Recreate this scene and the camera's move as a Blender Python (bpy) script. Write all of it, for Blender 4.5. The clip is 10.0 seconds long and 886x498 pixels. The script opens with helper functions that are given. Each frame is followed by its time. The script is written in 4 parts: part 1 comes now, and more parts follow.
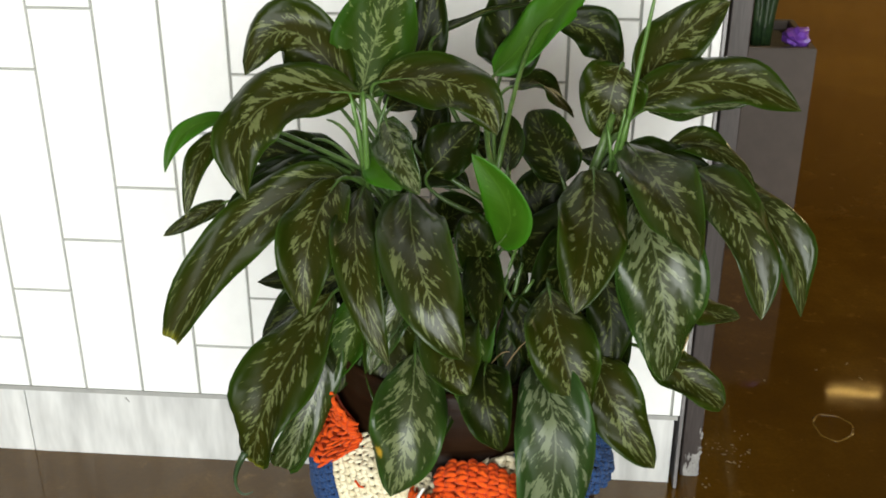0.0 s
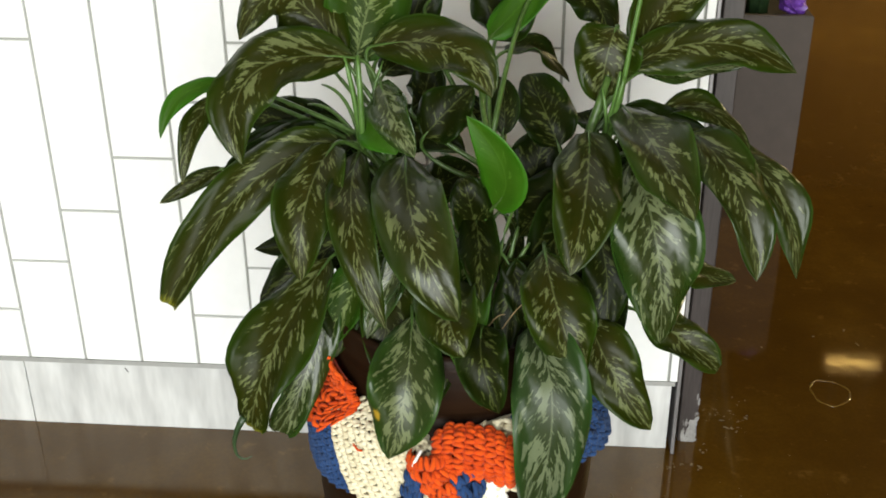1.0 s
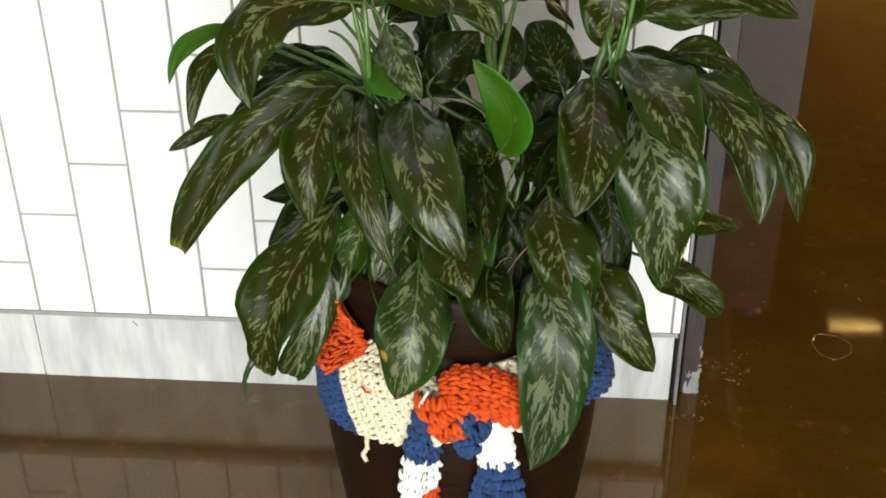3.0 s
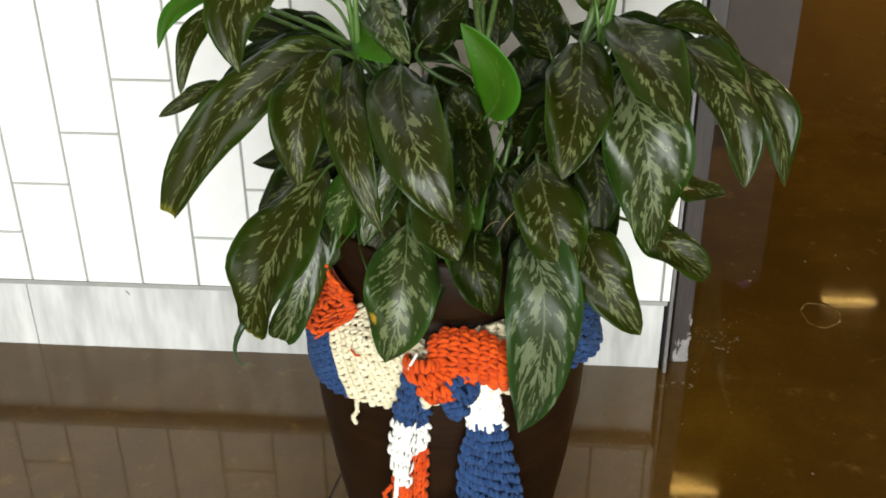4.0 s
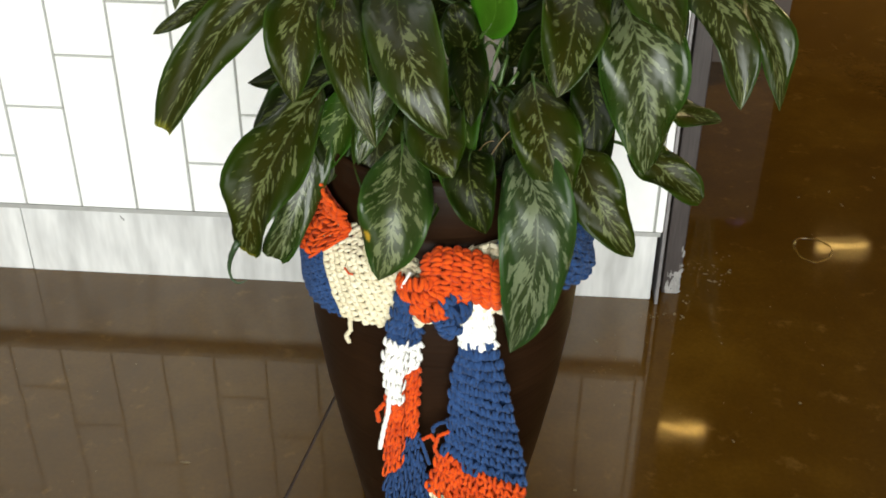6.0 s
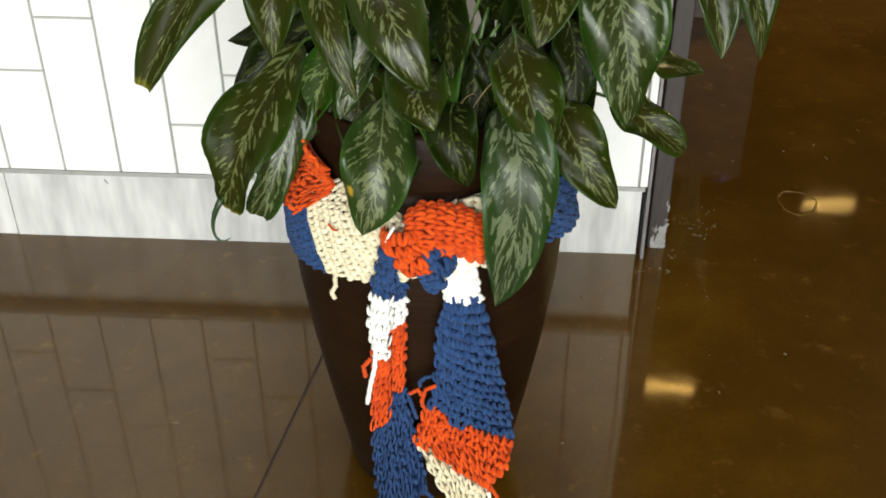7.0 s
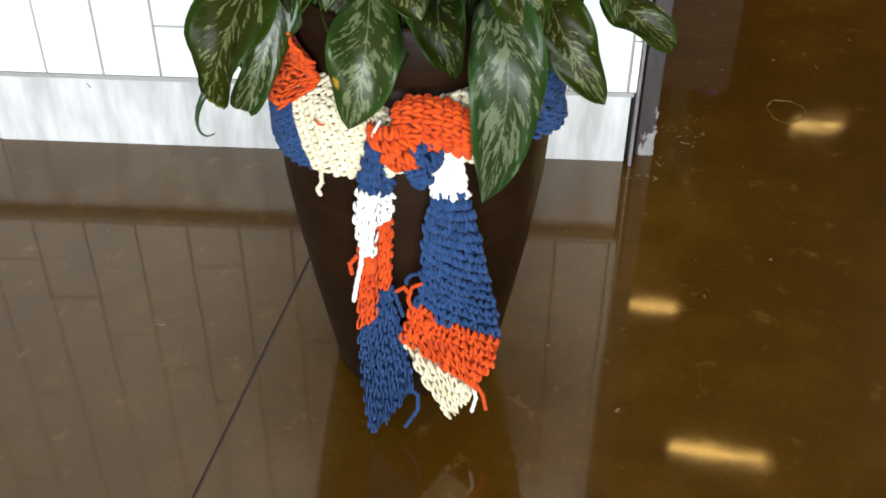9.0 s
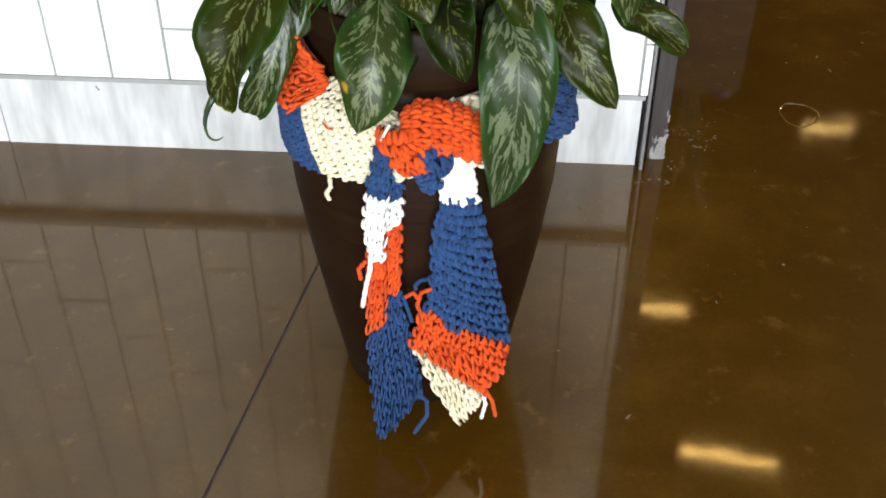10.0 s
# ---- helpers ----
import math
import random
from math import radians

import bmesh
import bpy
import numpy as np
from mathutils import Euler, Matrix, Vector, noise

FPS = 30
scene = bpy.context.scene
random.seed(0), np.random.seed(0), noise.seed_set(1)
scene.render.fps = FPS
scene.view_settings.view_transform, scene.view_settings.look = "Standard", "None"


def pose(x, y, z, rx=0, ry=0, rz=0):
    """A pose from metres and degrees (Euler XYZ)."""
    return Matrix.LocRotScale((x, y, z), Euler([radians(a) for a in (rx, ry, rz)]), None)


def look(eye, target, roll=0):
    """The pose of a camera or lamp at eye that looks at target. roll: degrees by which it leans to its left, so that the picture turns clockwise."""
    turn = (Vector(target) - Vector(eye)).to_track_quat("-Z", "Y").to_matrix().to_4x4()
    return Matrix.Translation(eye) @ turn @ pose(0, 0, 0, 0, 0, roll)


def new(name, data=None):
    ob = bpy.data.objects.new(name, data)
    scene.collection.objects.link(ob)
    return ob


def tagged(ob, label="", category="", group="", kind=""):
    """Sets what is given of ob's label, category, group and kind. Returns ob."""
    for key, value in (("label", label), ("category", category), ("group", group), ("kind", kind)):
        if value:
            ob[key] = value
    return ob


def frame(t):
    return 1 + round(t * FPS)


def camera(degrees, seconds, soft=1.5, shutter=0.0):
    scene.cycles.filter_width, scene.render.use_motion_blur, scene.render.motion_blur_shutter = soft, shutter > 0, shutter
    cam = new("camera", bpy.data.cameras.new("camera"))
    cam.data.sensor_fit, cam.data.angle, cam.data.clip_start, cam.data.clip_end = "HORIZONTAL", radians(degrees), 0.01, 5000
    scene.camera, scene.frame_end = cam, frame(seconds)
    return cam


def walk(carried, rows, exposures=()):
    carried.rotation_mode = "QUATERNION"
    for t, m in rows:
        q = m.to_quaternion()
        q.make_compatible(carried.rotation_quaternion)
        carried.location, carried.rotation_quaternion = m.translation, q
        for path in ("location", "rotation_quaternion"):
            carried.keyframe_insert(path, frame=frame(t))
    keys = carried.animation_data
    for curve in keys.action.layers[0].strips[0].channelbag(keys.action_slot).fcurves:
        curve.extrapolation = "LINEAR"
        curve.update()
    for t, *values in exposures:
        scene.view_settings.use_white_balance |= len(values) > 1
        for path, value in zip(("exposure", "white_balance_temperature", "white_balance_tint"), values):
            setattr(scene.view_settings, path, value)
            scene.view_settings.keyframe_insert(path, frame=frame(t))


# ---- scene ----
cam = camera(43.0, 10.0, soft=1.8)
PATH = [
    (0, (0.574, -1.657, 1.275), (0.424, 0.138, 0.405), 0.0),
    (0.5, (0.576, -1.659, 1.266), (0.425, 0.122, 0.368), -0.4),
    (1, (0.578, -1.665, 1.264), (0.431, 0.111, 0.356), -0.4),
    (1.5, (0.577, -1.67, 1.255), (0.426, 0.098, 0.331), -0.2),
    (2, (0.575, -1.676, 1.251), (0.411, 0.083, 0.312), -0.4),
    (2.5, (0.575, -1.683, 1.249), (0.417, 0.072, 0.303), -0.5),
    (4, (0.585, -1.707, 1.238), (0.444, 0.024, 0.246), -0.5),
    (4.5, (0.588, -1.708, 1.231), (0.452, 0.01, 0.217), -0.1),
    (5, (0.588, -1.707, 1.226), (0.465, -0.006, 0.18), 0.6),
    (5.5, (0.588, -1.712, 1.219), (0.466, -0.032, 0.141), 0.3),
    (5.7, (0.586, -1.718, 1.217), (0.456, -0.036, 0.142), 0.4),
    (7, (0.594, -1.733, 1.206), (0.488, -0.085, 0.078), -0.2),
    (7.5, (0.594, -1.736, 1.19), (0.488, -0.128, 0.006), -0.7),
    (8, (0.6, -1.74, 1.184), (0.514, -0.152, -0.028), -0.4),
    (8.5, (0.592, -1.742, 1.177), (0.502, -0.171, -0.058), 0.5),
    (9, (0.595, -1.746, 1.175), (0.517, -0.176, -0.062), 0.5),
    (9.5, (0.596, -1.742, 1.174), (0.516, -0.165, -0.054), 0.5),
    (10, (0.595, -1.734, 1.171), (0.499, -0.164, -0.063), 0.2),
]
walk(cam, [(t, look(eye, target, roll)) for t, eye, target, roll in PATH],
     exposures=((0.0, -0.33, 6700, 5), (5.5, -0.33, 6700, 5), (8.0, -0.38, 6700, 5), (8.7, -0.13, 6200, 8), (10.0, -0.13, 6200, 8)))

# ---- world and light ----
world = bpy.data.worlds.new("world")
scene.world = world
world.use_nodes = True
sky = world.node_tree.nodes.new("ShaderNodeTexSky")
sky.sky_type = "NISHITA"
sky.sun_disc = False
sky.sun_elevation, sky.sun_rotation = radians(45), radians(160)
world.node_tree.links.new(sky.outputs[0], world.node_tree.nodes["Background"].inputs[0])
world.node_tree.nodes["Background"].inputs[1].default_value = 0.12


def area_lamp(name, m, sx, sy, watts, colour):
    data = bpy.data.lights.new(name, "AREA")
    data.shape, data.size, data.size_y, data.energy, data.color = "RECTANGLE", sx, sy, watts, colour
    ob = new(name, data)
    ob.matrix_world = m
    return ob


# daylight coming in through the shop window behind the viewer
area_lamp("window_daylight", look((0.9, -4.9, 1.66), (0.8, 0.0, 0.75)), 4.2, 3.0, 500, (0.955, 0.98, 0.98))
scene.view_settings.exposure = 0.0


# ---- materials ----
def material(name):
    m = bpy.data.materials.new(name)
    m.use_nodes = True
    return m, m.node_tree.nodes, m.node_tree.links, m.node_tree.nodes["Principled BSDF"]


def ramp(nodes, stops):
    r = nodes.new("ShaderNodeValToRGB")
    els = r.color_ramp.elements
    while len(els) < len(stops):
        els.new(0.5)
    for e, (p, c) in zip(els, stops):
        e.position, e.color = p, (*c, 1)
    return r


def noise_node(nodes, links, scale, detail=4.0, rough=0.6, vector=None):
    n = nodes.new("ShaderNodeTexNoise")
    n.inputs["Scale"].default_value, n.inputs["Detail"].default_value, n.inputs["Roughness"].default_value = scale, detail, rough
    if vector is None:
        vector = nodes.new("ShaderNodeTexCoord").outputs["Object"]
    links.new(vector, n.inputs["Vector"])
    return n


def maths(nodes, links, op, a, b=None, c=None):
    n = nodes.new("ShaderNodeMath")
    n.operation = op
    for i, v in enumerate((a, b, c)):
        if v is None:
            continue
        if isinstance(v, (int, float)):
            n.inputs[i].default_value = v
        else:
            links.new(v, n.inputs[i])
    return n.outputs[0]


def mixed(nodes, links, fac, a, b):
    n = nodes.new("ShaderNodeMix")
    n.data_type = "RGBA"
    links.new(fac, n.inputs["Factor"])
    for key, v in (("A", a), ("B", b)):
        sock = [s for s in n.inputs if s.name == key and s.type == "RGBA"][0]
        if isinstance(v, tuple):
            sock.default_value = (*v, 1)
        else:
            links.new(v, sock)
    return [s for s in n.outputs if s.type == "RGBA"][0]


def bump(nodes, links, bsdf, height, strength, dist):
    b = nodes.new("ShaderNodeBump")
    b.inputs["Strength"].default_value, b.inputs["Distance"].default_value = strength, dist
    links.new(height, b.inputs["Height"])
    links.new(b.outputs[0], bsdf.inputs["Normal"])


def surface(name, c1, c2, scale, rough, metal=0.0, bumps=0.0, stretch=(1, 1, 1), spec=0.5, fine=8.0):
    """Two-tone surface with variation at two scales."""
    m, nodes, links, bsdf = material(name)
    tex = nodes.new("ShaderNodeTexCoord")
    mp = nodes.new("ShaderNodeMapping")
    mp.inputs["Scale"].default_value = stretch
    links.new(tex.outputs["Object"], mp.inputs["Vector"])
    big = noise_node(nodes, links, scale, 5, 0.6, mp.outputs[0])
    small = noise_node(nodes, links, scale * fine, 3, 0.6, mp.outputs[0])
    f = maths(nodes, links, "MULTIPLY_ADD", small.outputs[0], 0.4, maths(nodes, links, "MULTIPLY", big.outputs[0], 0.6))
    r = ramp(nodes, [(0.36, c1), (0.64, c2)])
    links.new(f, r.inputs[0])
    links.new(r.outputs[0], bsdf.inputs["Base Color"])
    rr = maths(nodes, links, "MULTIPLY_ADD", f, 0.2, rough - 0.1)
    links.new(rr, bsdf.inputs["Roughness"])
    bsdf.inputs["Metallic"].default_value = metal
    bsdf.inputs["Specular IOR Level"].default_value = spec
    if bumps:
        bump(nodes, links, bsdf, small.outputs[0], 0.5, bumps)
    return m


MAT_TILE = surface("white_glazed_tile", (0.82, 0.825, 0.83), (0.88, 0.885, 0.89), 3, 0.22, bumps=0.0004)
MAT_GROUT = surface("grey_grout", (0.27, 0.275, 0.255), (0.36, 0.36, 0.335), 30, 0.85, bumps=0.0006)
MAT_STEEL = surface("brushed_steel_base", (0.50, 0.50, 0.50), (0.90, 0.90, 0.90), 2.0, 0.38, metal=0.2, stretch=(1.6, 1, 0.35))
MAT_POST = surface("dull_steel_post", (0.030, 0.024, 0.023), (0.056, 0.045, 0.044), 4, 0.42, metal=0.25, stretch=(9, 9, 0.7))
MAT_EDGE = surface("grey_steel_edge", (0.34, 0.34, 0.33), (0.44, 0.44, 0.43), 6, 0.45, metal=0.2)
MAT_FLANGE = surface("pale_steel_strip", (0.16, 0.15, 0.155), (0.30, 0.29, 0.30), 4, 0.35, metal=0.4, stretch=(4, 4, 0.8))
MAT_BOX = surface("grey_planter_paint", (0.052, 0.037, 0.030), (0.070, 0.051, 0.042), 3, 0.55, bumps=0.0003)
MAT_PLASTER = surface("room_paint", (0.5, 0.47, 0.42), (0.58, 0.55, 0.5), 2, 0.8)
MAT_CEIL = surface("dark_ceiling", (0.2, 0.14, 0.08), (0.26, 0.19, 0.11), 2, 0.8)
MAT_BACK = surface("far_brown_wall", (0.36, 0.2, 0.05), (0.46, 0.27, 0.08), 1.2, 0.7)
MAT_SOIL = surface("dark_potting_soil", (0.007, 0.0045, 0.003), (0.03, 0.019, 0.011), 60, 0.95, bumps=0.004)
MAT_STALK = surface("green_stalk", (0.028, 0.06, 0.010), (0.075, 0.14, 0.03), 20, 0.4)
MAT_SHOOT = surface("bright_green_shoot", (0.05, 0.11, 0.018), (0.09, 0.18, 0.035), 25, 0.4)
MAT_FLAKE = surface("pale_flake", (0.15, 0.14, 0.135), (0.30, 0.29, 0.28), 40, 0.7)
MAT_ROOT = surface("pale_root", (0.2, 0.13, 0.06), (0.35, 0.25, 0.12), 40, 0.8)
MAT_PURPLE = surface("purple_foil", (0.1, 0.03, 0.28), (0.2, 0.07, 0.45), 30, 0.35)
MAT_STRAP = surface("dark_strap_leaf", (0.008, 0.02, 0.008), (0.03, 0.06, 0.02), 20, 0.4)
MAT_CRUMB = surface("pale_crumb", (0.085, 0.058, 0.026), (0.19, 0.14, 0.075), 60, 0.9)
MAT_RING = surface("pale_glossy_residue", (0.085, 0.046, 0.006), (0.15, 0.09, 0.02), 40, 0.16)
MAT_JOINT = surface("joint_filler", (0.030, 0.019, 0.016), (0.055, 0.036, 0.031), 30, 0.8)
# dark brown for dirt and a scratch, and for painted-in shade at the post
MAT_GAP = surface("dirt_and_gap_shade", (0.02, 0.013, 0.008), (0.045, 0.03, 0.018), 30, 0.9)


def floor_material():
    m, nodes, links, bsdf = material("polished_brown_concrete")
    big = noise_node(nodes, links, 1.7, 8, 0.62)
    mid = noise_node(nodes, links, 9, 8, 0.7)
    fine = noise_node(nodes, links, 140, 2, 0.5)
    f = maths(nodes, links, "ADD", maths(nodes, links, "MULTIPLY", big.outputs[0], 0.5),
              maths(nodes, links, "ADD", maths(nodes, links, "MULTIPLY", mid.outputs[0], 0.36), maths(nodes, links, "MULTIPLY", fine.outputs[0], 0.14)))
    r = ramp(nodes, [(0.36, (0.042, 0.0180, 0.0009)), (0.5, (0.060, 0.0270, 0.0017)), (0.64, (0.090, 0.045, 0.0042))])
    links.new(f, r.inputs[0])
    smudge = noise_node(nodes, links, 19, 5, 0.65)
    rs = ramp(nodes, [(0.60, (0, 0, 0)), (0.74, (1, 1, 1))])
    links.new(smudge.outputs[0], rs.inputs[0])
    col = mixed(nodes, links, maths(nodes, links, "MULTIPLY", rs.outputs[0], 0.55), r.outputs[0], (0.17, 0.095, 0.024))
    links.new(col, bsdf.inputs["Base Color"])
    links.new(maths(nodes, links, "MULTIPLY_ADD", mid.outputs[0], 0.06, 0.028), bsdf.inputs["Roughness"])
    bsdf.inputs["IOR"].default_value = 1.5
    bsdf.inputs["Specular Tint"].default_value = (1.0, 0.86, 0.65, 1)
    bsdf.inputs["Coat Weight"].default_value = 0.16
    bsdf.inputs["Coat Roughness"].default_value = 0.28
    wave = noise_node(nodes, links, 6, 3, 0.5)
    bump(nodes, links, bsdf, wave.outputs[0], 0.2, 0.002)
    return m


MAT_FLOOR = floor_material()


def pot_material():
    m, nodes, links, bsdf = material("brown_ribbed_resin")
    tex = nodes.new("ShaderNodeTexCoord")
    mp = nodes.new("ShaderNodeMapping")
    mp.inputs["Scale"].default_value = (6, 6, 150)
    links.new(tex.outputs["Object"], mp.inputs["Vector"])
    n = noise_node(nodes, links, 1.0, 4, 0.6, mp.outputs[0])
    n2 = noise_node(nodes, links, 7, 4, 0.6)
    r = ramp(nodes, [(0.3, (0.0075, 0.0028, 0.0009)), (0.7, (0.021, 0.0088, 0.0033))])
    links.new(maths(nodes, links, "MULTIPLY_ADD", n2.outputs[0], 0.5, maths(nodes, links, "MULTIPLY", n.outputs[0], 0.5)), r.inputs[0])
    links.new(r.outputs[0], bsdf.inputs["Base Color"])
    bsdf.inputs["Roughness"].default_value = 0.5
    bsdf.inputs["Specular IOR Level"].default_value = 0.14
    bump(nodes, links, bsdf, n.outputs[0], 0.5, 0.0013)
    return m


MAT_POT = pot_material()


def yarn(name, c1, c2):
    m, nodes, links, bsdf = material(name)
    n = noise_node(nodes, links, 70, 4, 0.6)
    n2 = noise_node(nodes, links, 900, 2, 0.6)
    geo = nodes.new("ShaderNodeNewGeometry")
    f = maths(nodes, links, "MULTIPLY_ADD", geo.outputs["Random Per Island"], 0.35, maths(nodes, links, "MULTIPLY_ADD", n2.outputs[0], 0.35, maths(nodes, links, "MULTIPLY", n.outputs[0], 0.35)))
    r = ramp(nodes, [(0.25, c1), (0.8, c2)])
    links.new(f, r.inputs[0])
    links.new(r.outputs[0], bsdf.inputs["Base Color"])
    bsdf.inputs["Roughness"].default_value = 0.9
    bsdf.inputs["Specular IOR Level"].default_value = 0.2
    bsdf.inputs["Sheen Weight"].default_value = 0.06
    bump(nodes, links, bsdf, n2.outputs[0], 0.7, 0.001)
    return m


MAT_BLUE = yarn("blue_wool", (0.0085, 0.030, 0.096), (0.025, 0.067, 0.190))
MAT_ORANGE = yarn("orange_wool", (0.42, 0.034, 0.002), (0.72, 0.092, 0.007))
MAT_CREAM = yarn("cream_wool", (0.58, 0.50, 0.33), (0.78, 0.72, 0.55))
MAT_WHITE = yarn("white_wool", (0.74, 0.73, 0.70), (0.88, 0.87, 0.84))


def leaf_material(name, dark, dark2, pale, amount=0.5, tip=None, shine=0.33, gloss=0.22, spot=None):
    """Variegation that follows the side veins; UV: x across (0.5 is the midrib), y along the leaf."""
    m, nodes, links, bsdf = material(name)
    uv = nodes.new("ShaderNodeTexCoord").outputs["UV"]
    sep = nodes.new("ShaderNodeSeparateXYZ")
    links.new(uv, sep.inputs[0])
    rnd = nodes.new("ShaderNodeObjectInfo").outputs["Random"]
    across = maths(nodes, links, "MULTIPLY", maths(nodes, links, "SUBTRACT", sep.outputs[0], 0.5), 2.0)
    side = maths(nodes, links, "ABSOLUTE", across)
    vein = maths(nodes, links, "SUBTRACT", sep.outputs[1], maths(nodes, links, "MULTIPLY", side, 0.26))
    sgn = maths(nodes, links, "MULTIPLY", maths(nodes, links, "SIGN", across), 3.7)

    def field(fv, fs, detail, shift):
        com = nodes.new("ShaderNodeCombineXYZ")
        links.new(maths(nodes, links, "MULTIPLY", vein, fv), com.inputs[0])
        links.new(maths(nodes, links, "MULTIPLY_ADD", side, fs, sgn), com.inputs[1])
        links.new(maths(nodes, links, "MULTIPLY_ADD", rnd, 57.0, shift), com.inputs[2])
        return noise_node(nodes, links, 1.0, detail, 0.62, com.outputs[0]).outputs[0]

    streak = field(24, 3.4, 6, 0.0)
    patch = field(6, 2.5, 2, 33.0)
    fray = field(60, 9, 3, 9.0)
    tone = field(4, 1.5, 3, 21.0)
    rim = maths(nodes, links, "MULTIPLY", maths(nodes, links, "POWER", side, 4.0), -0.13)
    f = maths(nodes, links, "ADD", maths(nodes, links, "MULTIPLY_ADD", fray, 0.14, maths(nodes, links, "MULTIPLY_ADD", patch, 0.34, maths(nodes, links, "MULTIPLY", streak, 0.62))), rim)
    ra = ramp(nodes, [(0.640 - 0.1 * amount, (0, 0, 0)), (0.660 - 0.1 * amount, (1, 1, 1))])
    links.new(f, ra.inputs[0])
    base = mixed(nodes, links, tone, dark, dark2)
    edge = maths(nodes, links, "MULTIPLY", maths(nodes, links, "POWER", side, 2.5), 0.55)
    base = mixed(nodes, links, edge, base, tuple(k * f for k, f in zip(dark, (1.3, 2.3, 1.2))))
    col = mixed(nodes, links, maths(nodes, links, "MULTIPLY", ra.outputs[0], 0.8), base, pale)
    rib = maths(nodes, links, "LESS_THAN", side, 0.026)
    col = mixed(nodes, links, maths(nodes, links, "MULTIPLY", rib, 0.42), col, pale)
    margin = maths(nodes, links, "GREATER_THAN", side, 0.955)
    col = mixed(nodes, links, maths(nodes, links, "MULTIPLY", margin, 0.12), col, (0.10, 0.20, 0.04))
    if tip:
        rt = ramp(nodes, [(0.978, (0, 0, 0)), (1.0, (1, 1, 1))])
        links.new(maths(nodes, links, "MULTIPLY_ADD", fray, 0.12, maths(nodes, links, "SUBTRACT", sep.outputs[1], 0.06)), rt.inputs[0])
        col = mixed(nodes, links, rt.outputs[0], col, tip)
    if spot:
        du = maths(nodes, links, "MULTIPLY", maths(nodes, links, "SUBTRACT", sep.outputs[0], spot[0]), 1.0)
        dv = maths(nodes, links, "MULTIPLY", maths(nodes, links, "SUBTRACT", sep.outputs[1], spot[1]), 1.3)
        dist = maths(nodes, links, "ADD", maths(nodes, links, "SQRT", maths(nodes, links, "ADD", maths(nodes, links, "MULTIPLY", du, du), maths(nodes, links, "MULTIPLY", dv, dv))), maths(nodes, links, "MULTIPLY", fray, 0.1))
        rs = ramp(nodes, [(0.08, (1, 1, 1)), (0.12, (0, 0, 0))])
        links.new(dist, rs.inputs[0])
        col = mixed(nodes, links, rs.outputs[0], col, (0.32, 0.2, 0.02))
    links.new(col, bsdf.inputs["Base Color"])
    links.new(maths(nodes, links, "MULTIPLY_ADD", tone, 0.14, shine - 0.07), bsdf.inputs["Roughness"])
    bsdf.inputs["Specular IOR Level"].default_value = gloss
    ribs = nodes.new("ShaderNodeTexWave")
    com = nodes.new("ShaderNodeCombineXYZ")
    links.new(vein, com.inputs[0])
    links.new(com.outputs[0], ribs.inputs["Vector"])
    ribs.inputs["Scale"].default_value, ribs.inputs["Distortion"].default_value = 5.0, 0.6
    bump(nodes, links, bsdf, maths(nodes, links, "MULTIPLY_ADD", fray, 0.3, ribs.outputs["Fac"]), 0.07, 0.0009)
    return m


LEAF = leaf_material("variegated_leaf", (0.0075, 0.0150, 0.0009), (0.027, 0.0225, 0.0028), (0.110, 0.128, 0.048), 0.55, shine=0.34, gloss=0.15)
LEAF_PALE = leaf_material("silvery_variegated_leaf", (0.0085, 0.020, 0.0030), (0.028, 0.031, 0.0070), (0.130, 0.155, 0.074), 0.78, shine=0.28, gloss=0.40)
# darker copy of LEAF: shade inside the bush is put into its colour
LEAF_SHADED = leaf_material("shade_toned_leaf", (0.0035, 0.0085, 0.0005), (0.012, 0.0125, 0.0014), (0.070, 0.086, 0.022), 0.46, shine=0.42, gloss=0.12)
LEAF_TIP = leaf_material("yellow_tipped_leaf", (0.0075, 0.0150, 0.0009), (0.027, 0.0230, 0.0030), (0.110, 0.128, 0.048), 0.55, tip=(0.13, 0.13, 0.012), shine=0.36, gloss=0.11)
LEAF_SILVER = leaf_material("pale_silver_leaf", (0.010, 0.023, 0.0062), (0.029, 0.037, 0.012), (0.118, 0.142, 0.078), 0.78, shine=0.34, gloss=0.22)
LEAF_SPOT = leaf_material("yellow_spotted_leaf", (0.010, 0.024, 0.0040), (0.030, 0.036, 0.0085), (0.125, 0.146, 0.066), 0.82, shine=0.33, gloss=0.34, spot=(0.88, 0.68))
LEAF_GLOSS = leaf_material("glossy_variegated_leaf", (0.0075, 0.0150, 0.0012), (0.025, 0.0235, 0.0036), (0.115, 0.135, 0.055), 0.58, shine=0.31, gloss=0.32)
LEAF_GREEN = leaf_material("green_variegated_leaf", (0.010, 0.030, 0.0022), (0.028, 0.038, 0.0040), (0.125, 0.160, 0.055), 0.62, shine=0.5, gloss=0.08)
LEAF_YOUNG = leaf_material("young_green_leaf", (0.017, 0.056, 0.0018), (0.034, 0.092, 0.0034), (0.05, 0.12, 0.01), 0.0, shine=0.5)


def glow(name, colour, power):
    m, nodes, links, bsdf = material(name)
    bsdf.inputs["Base Color"].default_value = (0.8, 0.75, 0.65, 1)
    bsdf.inputs["Emission Color"].default_value = (*colour, 1)
    bsdf.inputs["Emission Strength"].default_value = power
    return m


MAT_LAMP = glow("warm_lamp_glow", (1.0, 0.64, 0.2), 30.0)
MAT_FIXTURE = surface("white_lamp_housing", (0.6, 0.6, 0.58), (0.7, 0.7, 0.68), 5, 0.5)


